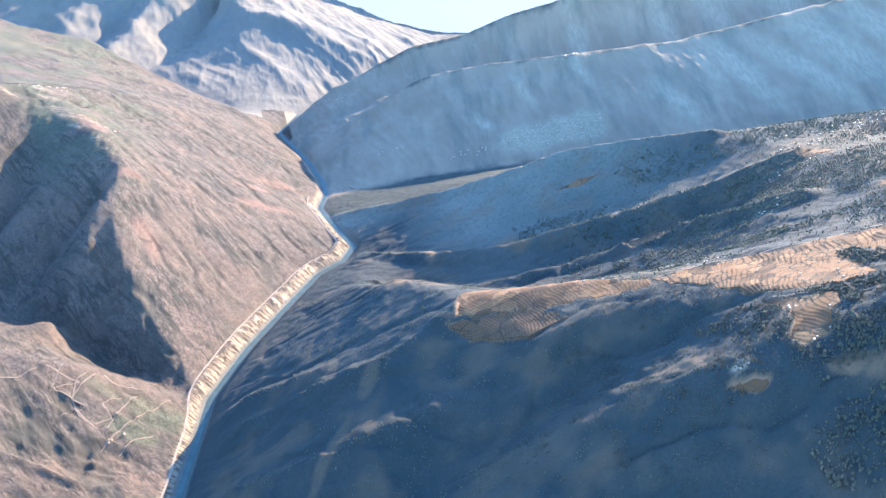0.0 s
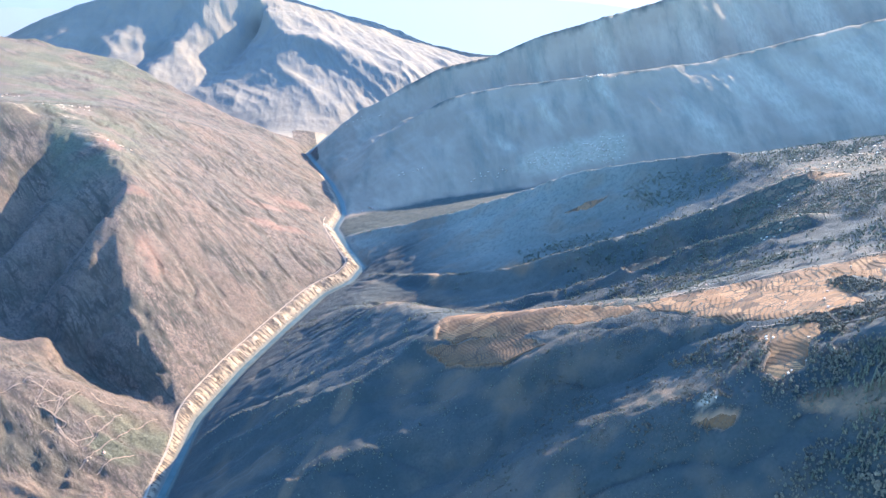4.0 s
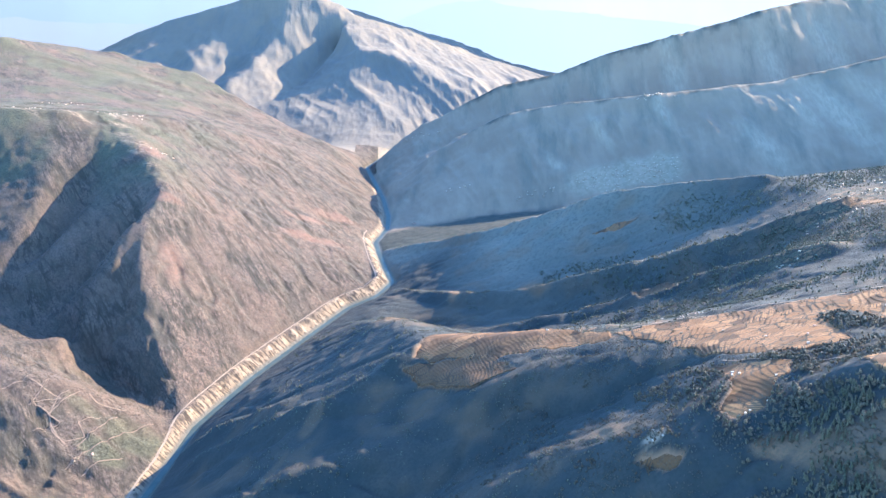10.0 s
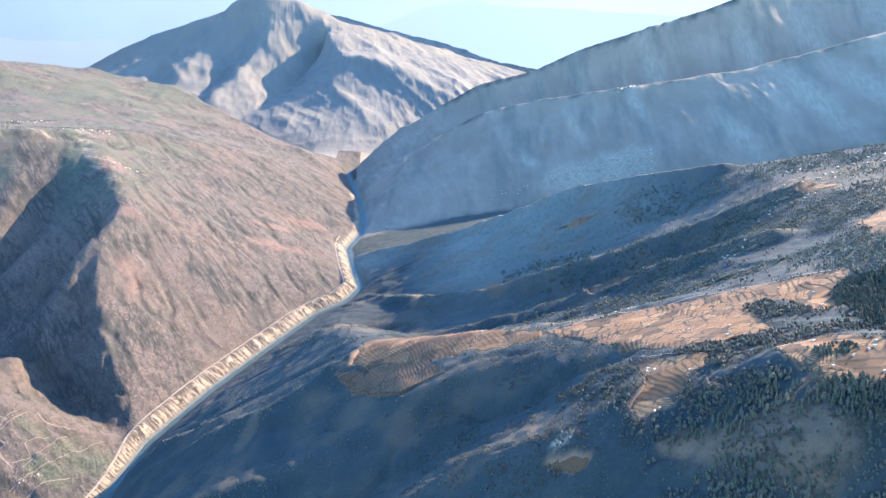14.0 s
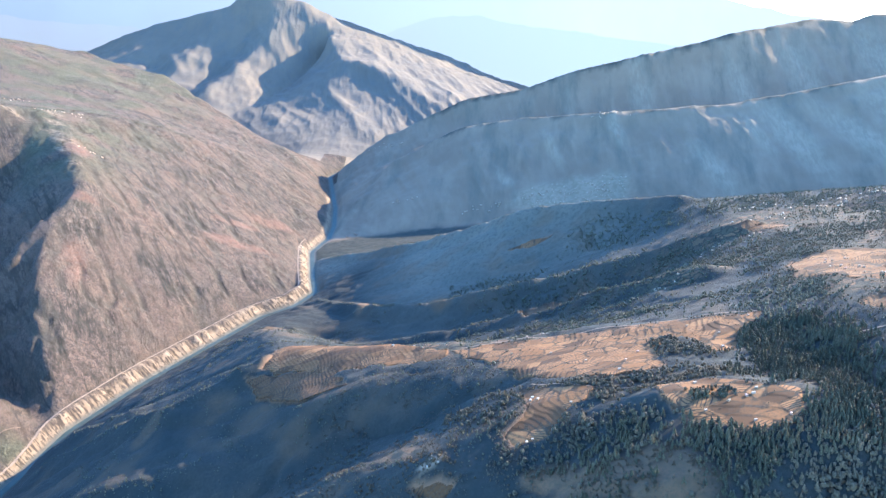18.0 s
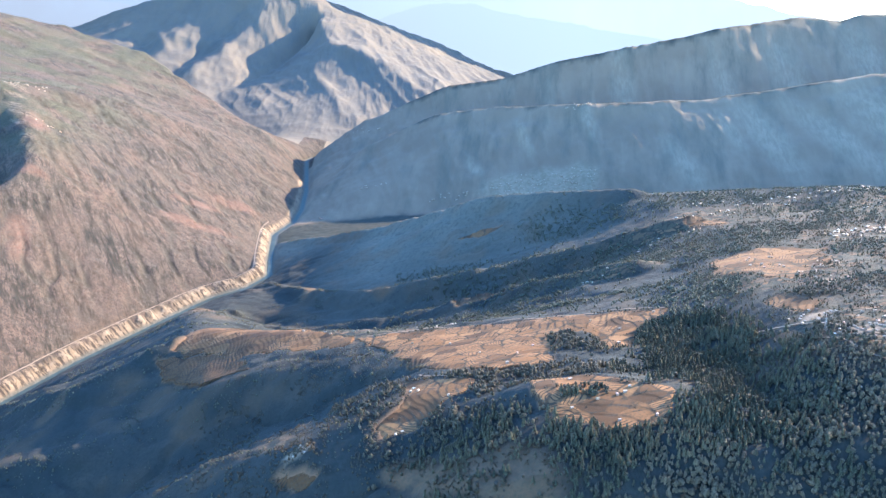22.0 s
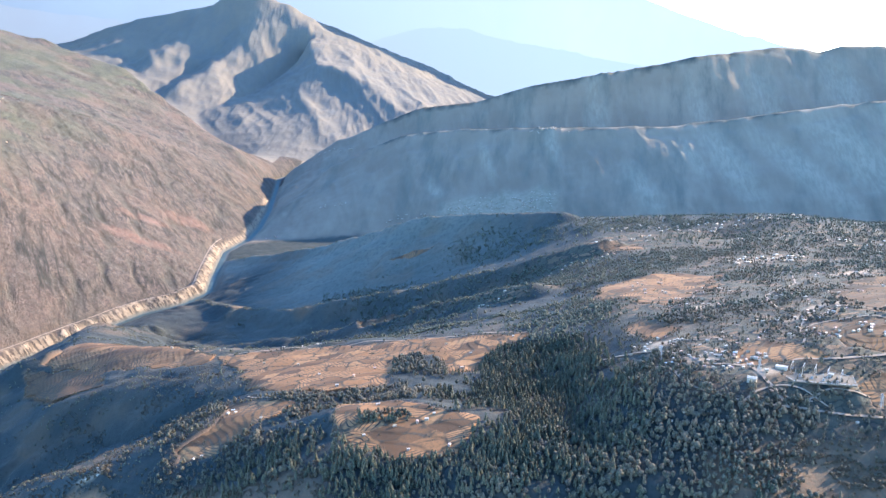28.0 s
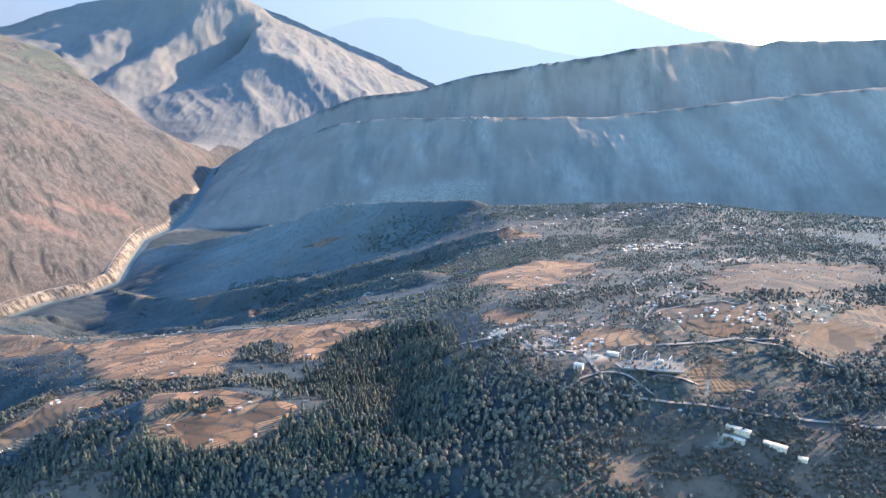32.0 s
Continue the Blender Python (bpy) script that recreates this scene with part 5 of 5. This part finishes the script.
banks = scatter(60000, 60, 700, 430, 860, lambda x, y: (tilth(x, y) > 0.6) * (parcels(x, y, 15, 310)[1] < 0.9) * np.clip((field(x / 20, y / 20, 318) - 0.34) * 5, 0, 0.8))
q = np.concatenate([q, banks])
woods("field_bushes", q, lofty(q, 0.5, 1.5), ("round",), 9, LEAF, "bushes and small trees standing on terrace banks")


def tree(kind, leaf, label, tall):
    """One tree as a thing: a tapered trunk with limbs, and a crown of clumps."""
    root = tagged(new("tree"), label, "tree", "trees on the near slope")
    bm = bmesh.new()
    bar(bm, (0, 0, -0.4), (0, 0, tall * 0.45), tall * 0.045)
    bar(bm, (0, 0, tall * 0.4), (0.02 * tall, 0, tall * 0.8), tall * 0.026)
    for a in range(4):
        an = a * 1.7
        bar(bm, (0, 0, tall * (0.34 + 0.08 * a)), (0.2 * tall * math.cos(an), 0.2 * tall * math.sin(an), tall * (0.48 + 0.09 * a)), tall * 0.016)
    part("trunk", bm, BARK, root)
    c, f = crown(kind, 90)
    ob = new("crown", mesh_from("crown", c * tall, f, [leaf]))
    ob.parent = root
    return root


TREES = [tree("pine", LEAF_PINE, "slender dark green pine on the slope", 4.4), tree("round", LEAF, "broad evergreen tree on the forest slope", 3.5),
         tree("round", LEAF, "low bushy evergreen tree on the slope", 2.8), tree("round", LEAF_GREY, "bare grey winter tree on the slope", 2.7),
         tree("round", LEAF_DRY, "rusty half-dry tree on the slope", 2.4)]
q = scatter(1500, OWN[0], OWN[1], OWN[2], OWN[3], thick)[:290]
zq = ground_z(q[:, 0], q[:, 1])
used = set()
for (x, y), z in zip(q, zq):
    k = int(rng.choice(5, p=(0.25, 0.33, 0.2, 0.12, 0.1)))
    m = pose(x, y, z, 0, 0, rng.uniform(0, 360))
    if k not in used:
        used.add(k)
        TREES[k].matrix_basis = m
    else:
        copy_thing(TREES[k], m)


# ---- houses ----
def gable(bm, w, d, h, rise):
    """House walls with gable ends, centred, long side along x."""
    x, y = w / 2, d / 2
    v = [bm.verts.new(p) for p in ((-x, -y, -1.0), (x, -y, -1.0), (x, y, -1.0), (-x, y, -1.0), (-x, -y, h), (x, -y, h), (x, y, h), (-x, y, h), (-x, 0, h + rise), (x, 0, h + rise))]
    for f in ((0, 1, 5, 4), (2, 3, 7, 6), (1, 2, 6, 9, 5), (3, 0, 4, 8, 7), (3, 2, 1, 0)):
        bm.faces.new([v[i] for i in f])


def slab(bm, a, b, c, d, t):
    """A thin roof slab over four corners."""
    lo = [bm.verts.new(p) for p in (a, b, c, d)]
    hi = [bm.verts.new((p[0], p[1], p[2] + t)) for p in (a, b, c, d)]
    bm.faces.new(hi)
    bm.faces.new(lo[::-1])
    for k in range(4):
        bm.faces.new((lo[k], lo[(k + 1) % 4], hi[(k + 1) % 4], hi[k]))


def house(label, w, d, h, rise, wall, roof, panes, group="houses of the villages", name="house"):
    root = tagged(new(name), label, "house", group)
    bm = bmesh.new()
    gable(bm, w, d, h, rise)
    part("wall", bm, wall, root)
    o = 0.16
    for side in (-1, 1):
        bm = bmesh.new()
        y, drop = side * (d / 2 + o), rise * o / (d / 2)
        slab(bm, (-w / 2 - o, 0, h + rise + 0.01), (w / 2 + o, 0, h + rise + 0.01), (w / 2 + o, y, h - drop + 0.01), (-w / 2 - o, y, h - drop + 0.01), 0.07)
        bmesh.ops.recalc_face_normals(bm, faces=bm.faces)
        part("roof", bm, roof, root)
    bm = bmesh.new()
    box(bm, 0.1 * w, -d / 2 - 0.01, 0, 0.32, 0.06, 0.66)
    part("door", bm, WOOD, root)
    for k in range(panes):
        bm = bmesh.new()
        box(bm, w * (-0.36 + 0.72 * k / max(1, panes - 1) + (0.09 if k == panes // 2 else 0)), -d / 2 - 0.01, h * 0.45, 0.26, 0.05, 0.3)
        part("window", bm, GLASS, root)
    return root


HOUSES = [
    house("white farmhouse with a pale tin roof", 2.9, 1.9, 1.5, 0.34, WHITE, TIN, 3),
    house("small white house under a tin roof", 2.2, 1.7, 1.2, 0.28, WHITE, TIN, 2),
    house("mud-walled farmhouse with a thatched roof", 2.6, 1.8, 1.2, 0.7, MUD, THATCH, 2),
    house("whitewashed house with a blue tin roof", 2.7, 1.9, 1.4, 0.32, WHITE, TIN_BLUE, 3),
    house("ochre house with a rusty tin roof", 2.5, 1.8, 1.3, 0.32, MUD, RUST, 2),
    house("long white house with a bright tin roof", 4.4, 2.2, 1.6, 0.36, WHITE, TIN, 4),
]
placed = set()
FAR_HOUSES = []


def put_house(k, x, y, turn, size=1.0):
    z = min(height(x - 1.2, y), height(x + 1.2, y), height(x, y - 1), height(x, y + 1)) + 0.15
    if tilth(np.array([float(x)]), np.array([float(y)]))[0] > 0.5:
        z += 0.8
    m = pose(x, y, z, 0, 0, turn) @ Matrix.Scale(0.84 * size, 4)
    if y > 790 or x < -200:
        FAR_HOUSES.append((k, m @ Matrix.Scale(1.25 if y > 1500 else 1.15, 4)))
        return None
    if k not in placed:
        placed.add(k)
        HOUSES[k].matrix_basis = m
        return HOUSES[k]
    return copy_thing(HOUSES[k], m)


# villages: middle, half length, half width, turn, houses, the mix of kinds
VILLAGES = (
    (547, 835, 44, 24, 20, 40, (0, 1, 1, 3, 5)), (555, 1078, 60, 22, 0, 30, (0, 1, 3, 5)), (650, 1085, 40, 22, 0, 22, (0, 1, 5)), (675, 905, 40, 26, 0, 20, (0, 1, 3)),
    (426, 645, 22, 16, 0, 9, (0, 1, 4)), (470, 572, 36, 16, 20, 30, (0, 1, 2, 4, 5)), (455, 528, 26, 10, 0, 10, (0, 1, 4)), (500, 660, 30, 14, 0, 8, (0, 1, 4)),
    (410, 533, 20, 12, 0, 8, (0, 1, 4)), (388, 504, 26, 18, -30, 40, (0, 1, 2, 3, 4)), (370, 556, 20, 16, 0, 14, (0, 1, 2, 4)), (505, 522, 20, 10, 20, 14, (0, 1, 4)),
    (487, 1096, 40, 16, 0, 12, (0, 1)), (380, 960, 60, 20, 10, 10, (0, 1, 4)), (430, 725, 40, 44, 10, 16, (0, 4, 2, 1)), (515, 640, 50, 30, 30, 12, (0, 1, 4)), (540, 545, 44, 14, 35, 12, (0, 1, 4, 5)), (440, 560, 30, 20, 0, 10, (0, 1, 4)), (620, 680, 60, 30, 30, 12, (0, 1)), (452, 700, 20, 12, 0, 12, (0, 1, 4)),
    (122, 718, 26, 4, -22, 8, (0, 1, 4)), (30, 742, 40, 8, -30, 9, (0, 2, 4)), (300, 860, 44, 12, 15, 10, (0, 1)), (585, 735, 50, 24, 10, 12, (0, 1, 4)),
    (-740, 1860, 70, 20, 35, 14, (0, 1, 5)), (-605, 1655, 34, 14, 60, 8, (0, 1, 4)), (-900, 1790, 60, 12, 0, 8, (0, 1)),
    (345, 1860, 100, 40, -10, 70, (0, 1, 5)), (440, 1840, 50, 40, -10, 40, (0, 1)), (150, 1890, 60, 14, -10, 14, (0, 5)), (500, 2046, 60, 8, -10, 10, (0, 5)), (-925, 2050, 60, 30, 60, 12, (0, 1)), (480, 2058, 40, 8, 0, 9, (5, 0)), (-10, 1990, 40, 8, -10, 8, (0, 5)), (-60, 2560, 80, 14, -30, 9, (5, 0)),
    (375, 548, 16, 8, 0, 9, (0, 1, 2)), (400, 505, 22, 10, -10, 14, (0, 1, 2, 4)), (478, 522, 18, 12, 30, 14, (0, 1, 4)), (512, 512, 22, 14, 20, 9, (0, 1, 4)), (560, 545, 40, 16, 35, 12, (0, 1, 2, 4)), (352, 452, 8, 4, 0, 3, (0, 1)),
    (-236, 1780, 8, 40, -5, 9, (5, 0)), (-140, 1880, 22, 8, 0, 5, (5, 4)), (-545, 890, 20, 14, 0, 4, (2, 4)), (450, 1030, 60, 24, 0, 12, (0, 1, 3)), (620, 980, 60, 20, 0, 12, (0, 1)),
)
for cx, cy, rx, ry, turn, n, mix in VILLAGES:
    c, s = math.cos(radians(turn)), math.sin(radians(turn))
    for k in range(n):
        r, an = math.sqrt(rng.uniform(0, 1)), rng.uniform(0, 6.28)
        u, v = r * math.cos(an) * rx, r * math.sin(an) * ry
        put_house(int(rng.choice(mix)), cx + u * c - v * s, cy + u * s + v * c, turn + rng.choice((0, 0, 90, 180)) + rng.uniform(-25, 25))
# farmsteads that stand alone
for k, x, y, turn in ((1, 151, 602, 20), (0, 168, 565, 10), (4, 177, 584, 60), (1, 257, 614, 0), (0, 250, 586, 15), (1, 289, 639, 0), (0, 200, 496, 20), (0, 228, 472, 5), (4, 223, 470, 95),
                      (2, 211, 466, 30), (1, 219, 445, 0), (4, 240, 446, 70), (1, 195, 460, 20), (1, 232, 478, 5), (0, 106, 544, 50), (3, 103, 550, 20), (0, 101, 545, 80), (1, 110, 503, 30), (1, 96, 500, 10),
                      (0, 92, 498, 70), (1, 126, 526, 10), (0, 31, 506, 20), (1, 34, 500, 60), (0, 27, 500, 100), (1, 30, 510, 10), (1, 370, 452, 10), (5, 362, 453, 0), (1, 446, 443, 30),
                      (5, 539, 455, 10), (0, 486, 481, 0), (1, 130, 640, 0), (2, 100, 660, 20), (4, 190, 600, 10), (2, 240, 640, 30), (0, 412, 478, 0), (1, 348, 472, 0), (0, 345, 520, 30)):
    put_house(k, x, y, turn)


def far_village(rows):
    """The far houses, too small to pick apart, joined: walls, roofs, doors and panes."""
    mats, protos = [], []
    for h in HOUSES:
        co, tri, slot, base = [], [], [], 0
        for child in h.children:
            me = child.data
            me.calc_loop_triangles()
            v = np.zeros(len(me.vertices) * 3)
            me.vertices.foreach_get("co", v)
            f = np.zeros(len(me.loop_triangles) * 3, dtype=np.int32)
            me.loop_triangles.foreach_get("vertices", f)
            if me.materials[0] not in mats:
                mats.append(me.materials[0])
            co.append(v.reshape(-1, 3))
            tri.append(f.reshape(-1, 3) + base)
            slot.append(np.full(len(f) // 3, mats.index(me.materials[0])))
            base += len(me.vertices)
        protos.append((np.concatenate(co), np.concatenate(tri), np.concatenate(slot)))
    cos, tris, slots, base = [], [], [], 0
    for k, m in rows:
        c, f, s = protos[k]
        a = np.array(m)
        cos.append(c @ a[:3, :3].T + a[:3, 3])
        tris.append(f + base)
        slots.append(s)
        base += len(c)
    me = mesh_from("far_villages", np.concatenate(cos), np.concatenate(tris), mats, np.concatenate(slots))
    return tagged(new("far_villages", me), "white houses of far villages on the slopes", "village", kind="stuff")


far_village(FAR_HOUSES)


# ---- the school, the substation and the pylon ----
OLD_WHITE = plain("old_whitewash", (0.48, 0.34, 0.20), (0.38, 0.27, 0.16), 0.5, 0.95)
OLD_TIN = plain("weathered_tin", (0.52, 0.37, 0.22), (0.40, 0.285, 0.17), 0.5, 0.9)
SCHOOL = (("long white school building with a bright tin roof", 11.5, 2.9, 2.0, 7, 469.0, 427.0, -40), ("low white school wing with a pale roof", 12.5, 2.2, 1.3, 6, 464.5, 423.5, -40),
          ("white school block with a tin roof", 10.5, 2.7, 1.8, 6, 481.5, 414.5, -40), ("small school outbuilding with a tin roof", 4.0, 2.4, 1.5, 2, 490.5, 405.5, -38))
for label, w, d, h, panes, x, y, turn in SCHOOL:
    ob = house(label, w, d, h, 0.3, OLD_WHITE, OLD_TIN, panes, "buildings of the school", "school_building")
    ob.matrix_basis = pose(x, y, 0.5 * (height(x - 3, y + 2.5) + height(x + 3, y - 2.5)), 0, 0, turn)

ob = house("white two-storey house with a pale tin roof beside the road", 4.6, 3.0, 2.9, 0.5, WHITE, TIN, 4)
ob.matrix_basis = pose(401, 469, height(401, 469) - 0.1, 0, 0, -30)

GRAVEL = plain("gravel", (0.17, 0.13, 0.088), (0.125, 0.10, 0.07), 0.9, 1.0)
bm = bmesh.new()
lo = [bm.verts.new((x, y, YARD_Z - 0.6)) for x, y in YARD]
hi = [bm.verts.new((x, y, YARD_Z + 0.12)) for x, y in YARD]
bm.faces.new(hi[::-1])
for k in range(5):
    bm.faces.new((lo[k], lo[(k + 1) % 5], hi[(k + 1) % 5], hi[k]))
bmesh.ops.recalc_face_normals(bm, faces=bm.faces)
me = bpy.data.meshes.new("yard")
bm.to_mesh(me)
bm.free()
me.materials.append(GRAVEL)
tagged(new("yard", me), "levelled gravel yard of the electric substation", "yard", kind="structure")


def gantry(span, tall):
    """Two lattice posts with a beam and hanging insulators."""
    root = tagged(new("gantry"), "grey steel gantry standing in the substation yard", "gantry", "gantries of the substation")
    for s in (-1, 1):
        bm = bmesh.new()
        for u, v in ((-0.14, -0.14), (0.14, -0.14), (0.14, 0.14), (-0.14, 0.14)):
            bar(bm, (s * span / 2 + u, v, 0), (s * span / 2 + u * 0.5, v * 0.5, tall), 0.07)
        for k in range(7):
            z, f = tall * k / 7, 0.14 - 0.01 * k
            bar(bm, (s * span / 2 - f, -f, z), (s * span / 2 + f, -f, z + tall / 7), 0.035)
            bar(bm, (s * span / 2 + f, f, z), (s * span / 2 - f, f, z + tall / 7), 0.035)
        part("post", bm, STEEL, root)
    bm = bmesh.new()
    for v in (-0.1, 0.1):
        for z in (0, 0.25):
            bar(bm, (-span / 2, v, tall - 0.3 + z), (span / 2, v, tall - 0.3 + z), 0.06)
    for k in range(8):
        x = -span / 2 + span * k / 8
        bar(bm, (x, 0.1, tall - 0.3), (x + span / 8, 0.1, tall - 0.05), 0.03)
    beam = part("beam", bm, STEEL, root)
    for k in (-0.3, 0.0, 0.3):
        bm = bmesh.new()
        for j in range(4):
            bmesh.ops.create_cone(bm, cap_ends=True, segments=8, radius1=0.09, radius2=0.05, depth=0.08, matrix=Matrix.Translation((k * span, 0, tall - 0.42 - 0.11 * j)))
        part("insulator", bm, WOOD, beam, "string of brown glazed discs")
    return root


def transformer():
    root = tagged(new("transformer"), "grey oil transformer with cooling fins on a plinth", "transformer", "transformers of the substation")
    bm = bmesh.new()
    box(bm, 0, 0, 0, 1.5, 1.1, 0.2)
    part("plinth", bm, CONCRETE, root)
    bm = bmesh.new()
    box(bm, 0, 0, 0.2, 1.1, 0.7, 0.9)
    tank = part("tank", bm, STEEL, root)
    for s in (-1, 1):
        bm = bmesh.new()
        for k in range(6):
            box(bm, -0.45 + 0.18 * k, s * 0.45, 0.3, 0.05, 0.18, 0.7)
        part("cooling_fin", bm, STEEL, root)
    for k in (-0.3, 0, 0.3):
        bm = bmesh.new()
        bmesh.ops.create_cone(bm, cap_ends=True, segments=8, radius1=0.08, radius2=0.03, depth=0.5, matrix=Matrix.Translation((k, 0, 1.35)))
        part("bushing", bm, WOOD, tank, "brown ribbed bushing")
    return root


first = gantry(6.5, 5.2)
first.matrix_basis = pose(426, 479, YARD_Z + 0.12, 0, 0, 58)
for k, (x, y) in enumerate(((431, 476), (436, 473), (441.5, 469.5), (447, 466))):
    copy_thing(first, pose(x, y, YARD_Z + 0.12, 0, 0, 58))
one = transformer()
one.matrix_basis = pose(428, 472.5, YARD_Z + 0.12, 0, 0, -30)
for x, y in ((433, 469.5), (438, 466.5), (444, 463.5)):
    copy_thing(one, pose(x, y, YARD_Z + 0.12, 0, 0, -30))
for k in range(14):
    p = tagged(new("bus_support"), "slim steel busbar support in the substation yard", "support", "busbar supports of the substation")
    bm = bmesh.new()
    bar(bm, (0, 0, 0), (0, 0, 1.9), 0.1)
    part("post", bm, STEEL, p)
    bm = bmesh.new()
    bmesh.ops.create_cone(bm, cap_ends=True, segments=8, radius1=0.1, radius2=0.06, depth=0.6, matrix=Matrix.Translation((0, 0, 2.2)))
    part("insulator", bm, WHITE, p)
    p.matrix_basis = pose(427 + 3.0 * (k % 7) + 1.2 * (k // 7), 476.5 - 1.75 * (k % 7) + 2.6 * (k // 7), YARD_Z + 0.12, 0, 0, 0)
ob = house("flat-looking white control building of the substation", 6.0, 2.6, 2.0, 0.2, WHITE, CONCRETE, 4, "buildings of the substation", "control_building")
ob.matrix_basis = pose(421.5, 481.5, YARD_Z + 0.12, 0, 0, -28)
ob = house("small white relay hut in the substation yard", 2.4, 1.8, 1.5, 0.2, WHITE, CONCRETE, 2, "buildings of the substation", "relay_hut")
ob.matrix_basis = pose(444, 471.5, YARD_Z + 0.12, 0, 0, -28)
fence = tagged(new("fence"), "wire mesh fence round the substation yard", "fence")
for (ax, ay), (bx, by) in zip(YARD, YARD[1:] + YARD[:1]):
    n = int(math.hypot(bx - ax, by - ay) / 1.8)
    for k in range(n):
        bm = bmesh.new()
        x, y = ax + (bx - ax) * k / n, ay + (by - ay) * k / n
        box(bm, x, y, YARD_Z - 0.1, 0.1, 0.1, 0.95)
        part("post", bm, CONCRETE, fence)
    for z in (0.3, 0.6, 0.8):
        bm = bmesh.new()
        bar(bm, (ax, ay, YARD_Z + z), (bx, by, YARD_Z + z), 0.035)
        part("rail", bm, STEEL, fence)


def pylon(tall):
    root = tagged(new("pylon"), "grey lattice power pylon above the village road", "pylon", "pylons of the power line")
    for u, v in ((-1, -1), (1, -1), (1, 1), (-1, 1)):
        bm = bmesh.new()
        bar(bm, (0.8 * u, 0.8 * v, -0.6), (0.12 * u, 0.12 * v, tall), 0.11)
        part("leg", bm, STEEL, root)
    bm = bmesh.new()
    for k in range(8):
        z0, z1 = tall * k / 8, tall * (k + 1) / 8
        a, b = 0.8 - 0.68 * k / 8, 0.8 - 0.68 * (k + 1) / 8
        for s in (-1, 1):
            bar(bm, (-a, s * a, z0), (b, s * b, z1), 0.05)
            bar(bm, (s * a, -a, z0), (s * b, b, z1), 0.05)
    part("bracing", bm, STEEL, root)
    for z in (0.72, 0.84, 0.96):
        bm = bmesh.new()
        bar(bm, (-1.5, 0, tall * z), (1.5, 0, tall * z), 0.09)
        bar(bm, (-1.5, 0, tall * z), (0, 0, tall * (z + 0.05)), 0.05)
        bar(bm, (1.5, 0, tall * z), (0, 0, tall * (z + 0.05)), 0.05)
        part("crossarm", bm, STEEL, root)
    return root


first = pylon(8.5)
first.matrix_basis = pose(408, 478, height(408, 478), 0, 0, 20)
for x, y in ((366, 520), (462, 452)):
    copy_thing(first, pose(x, y, height(x, y), 0, 0, 20))
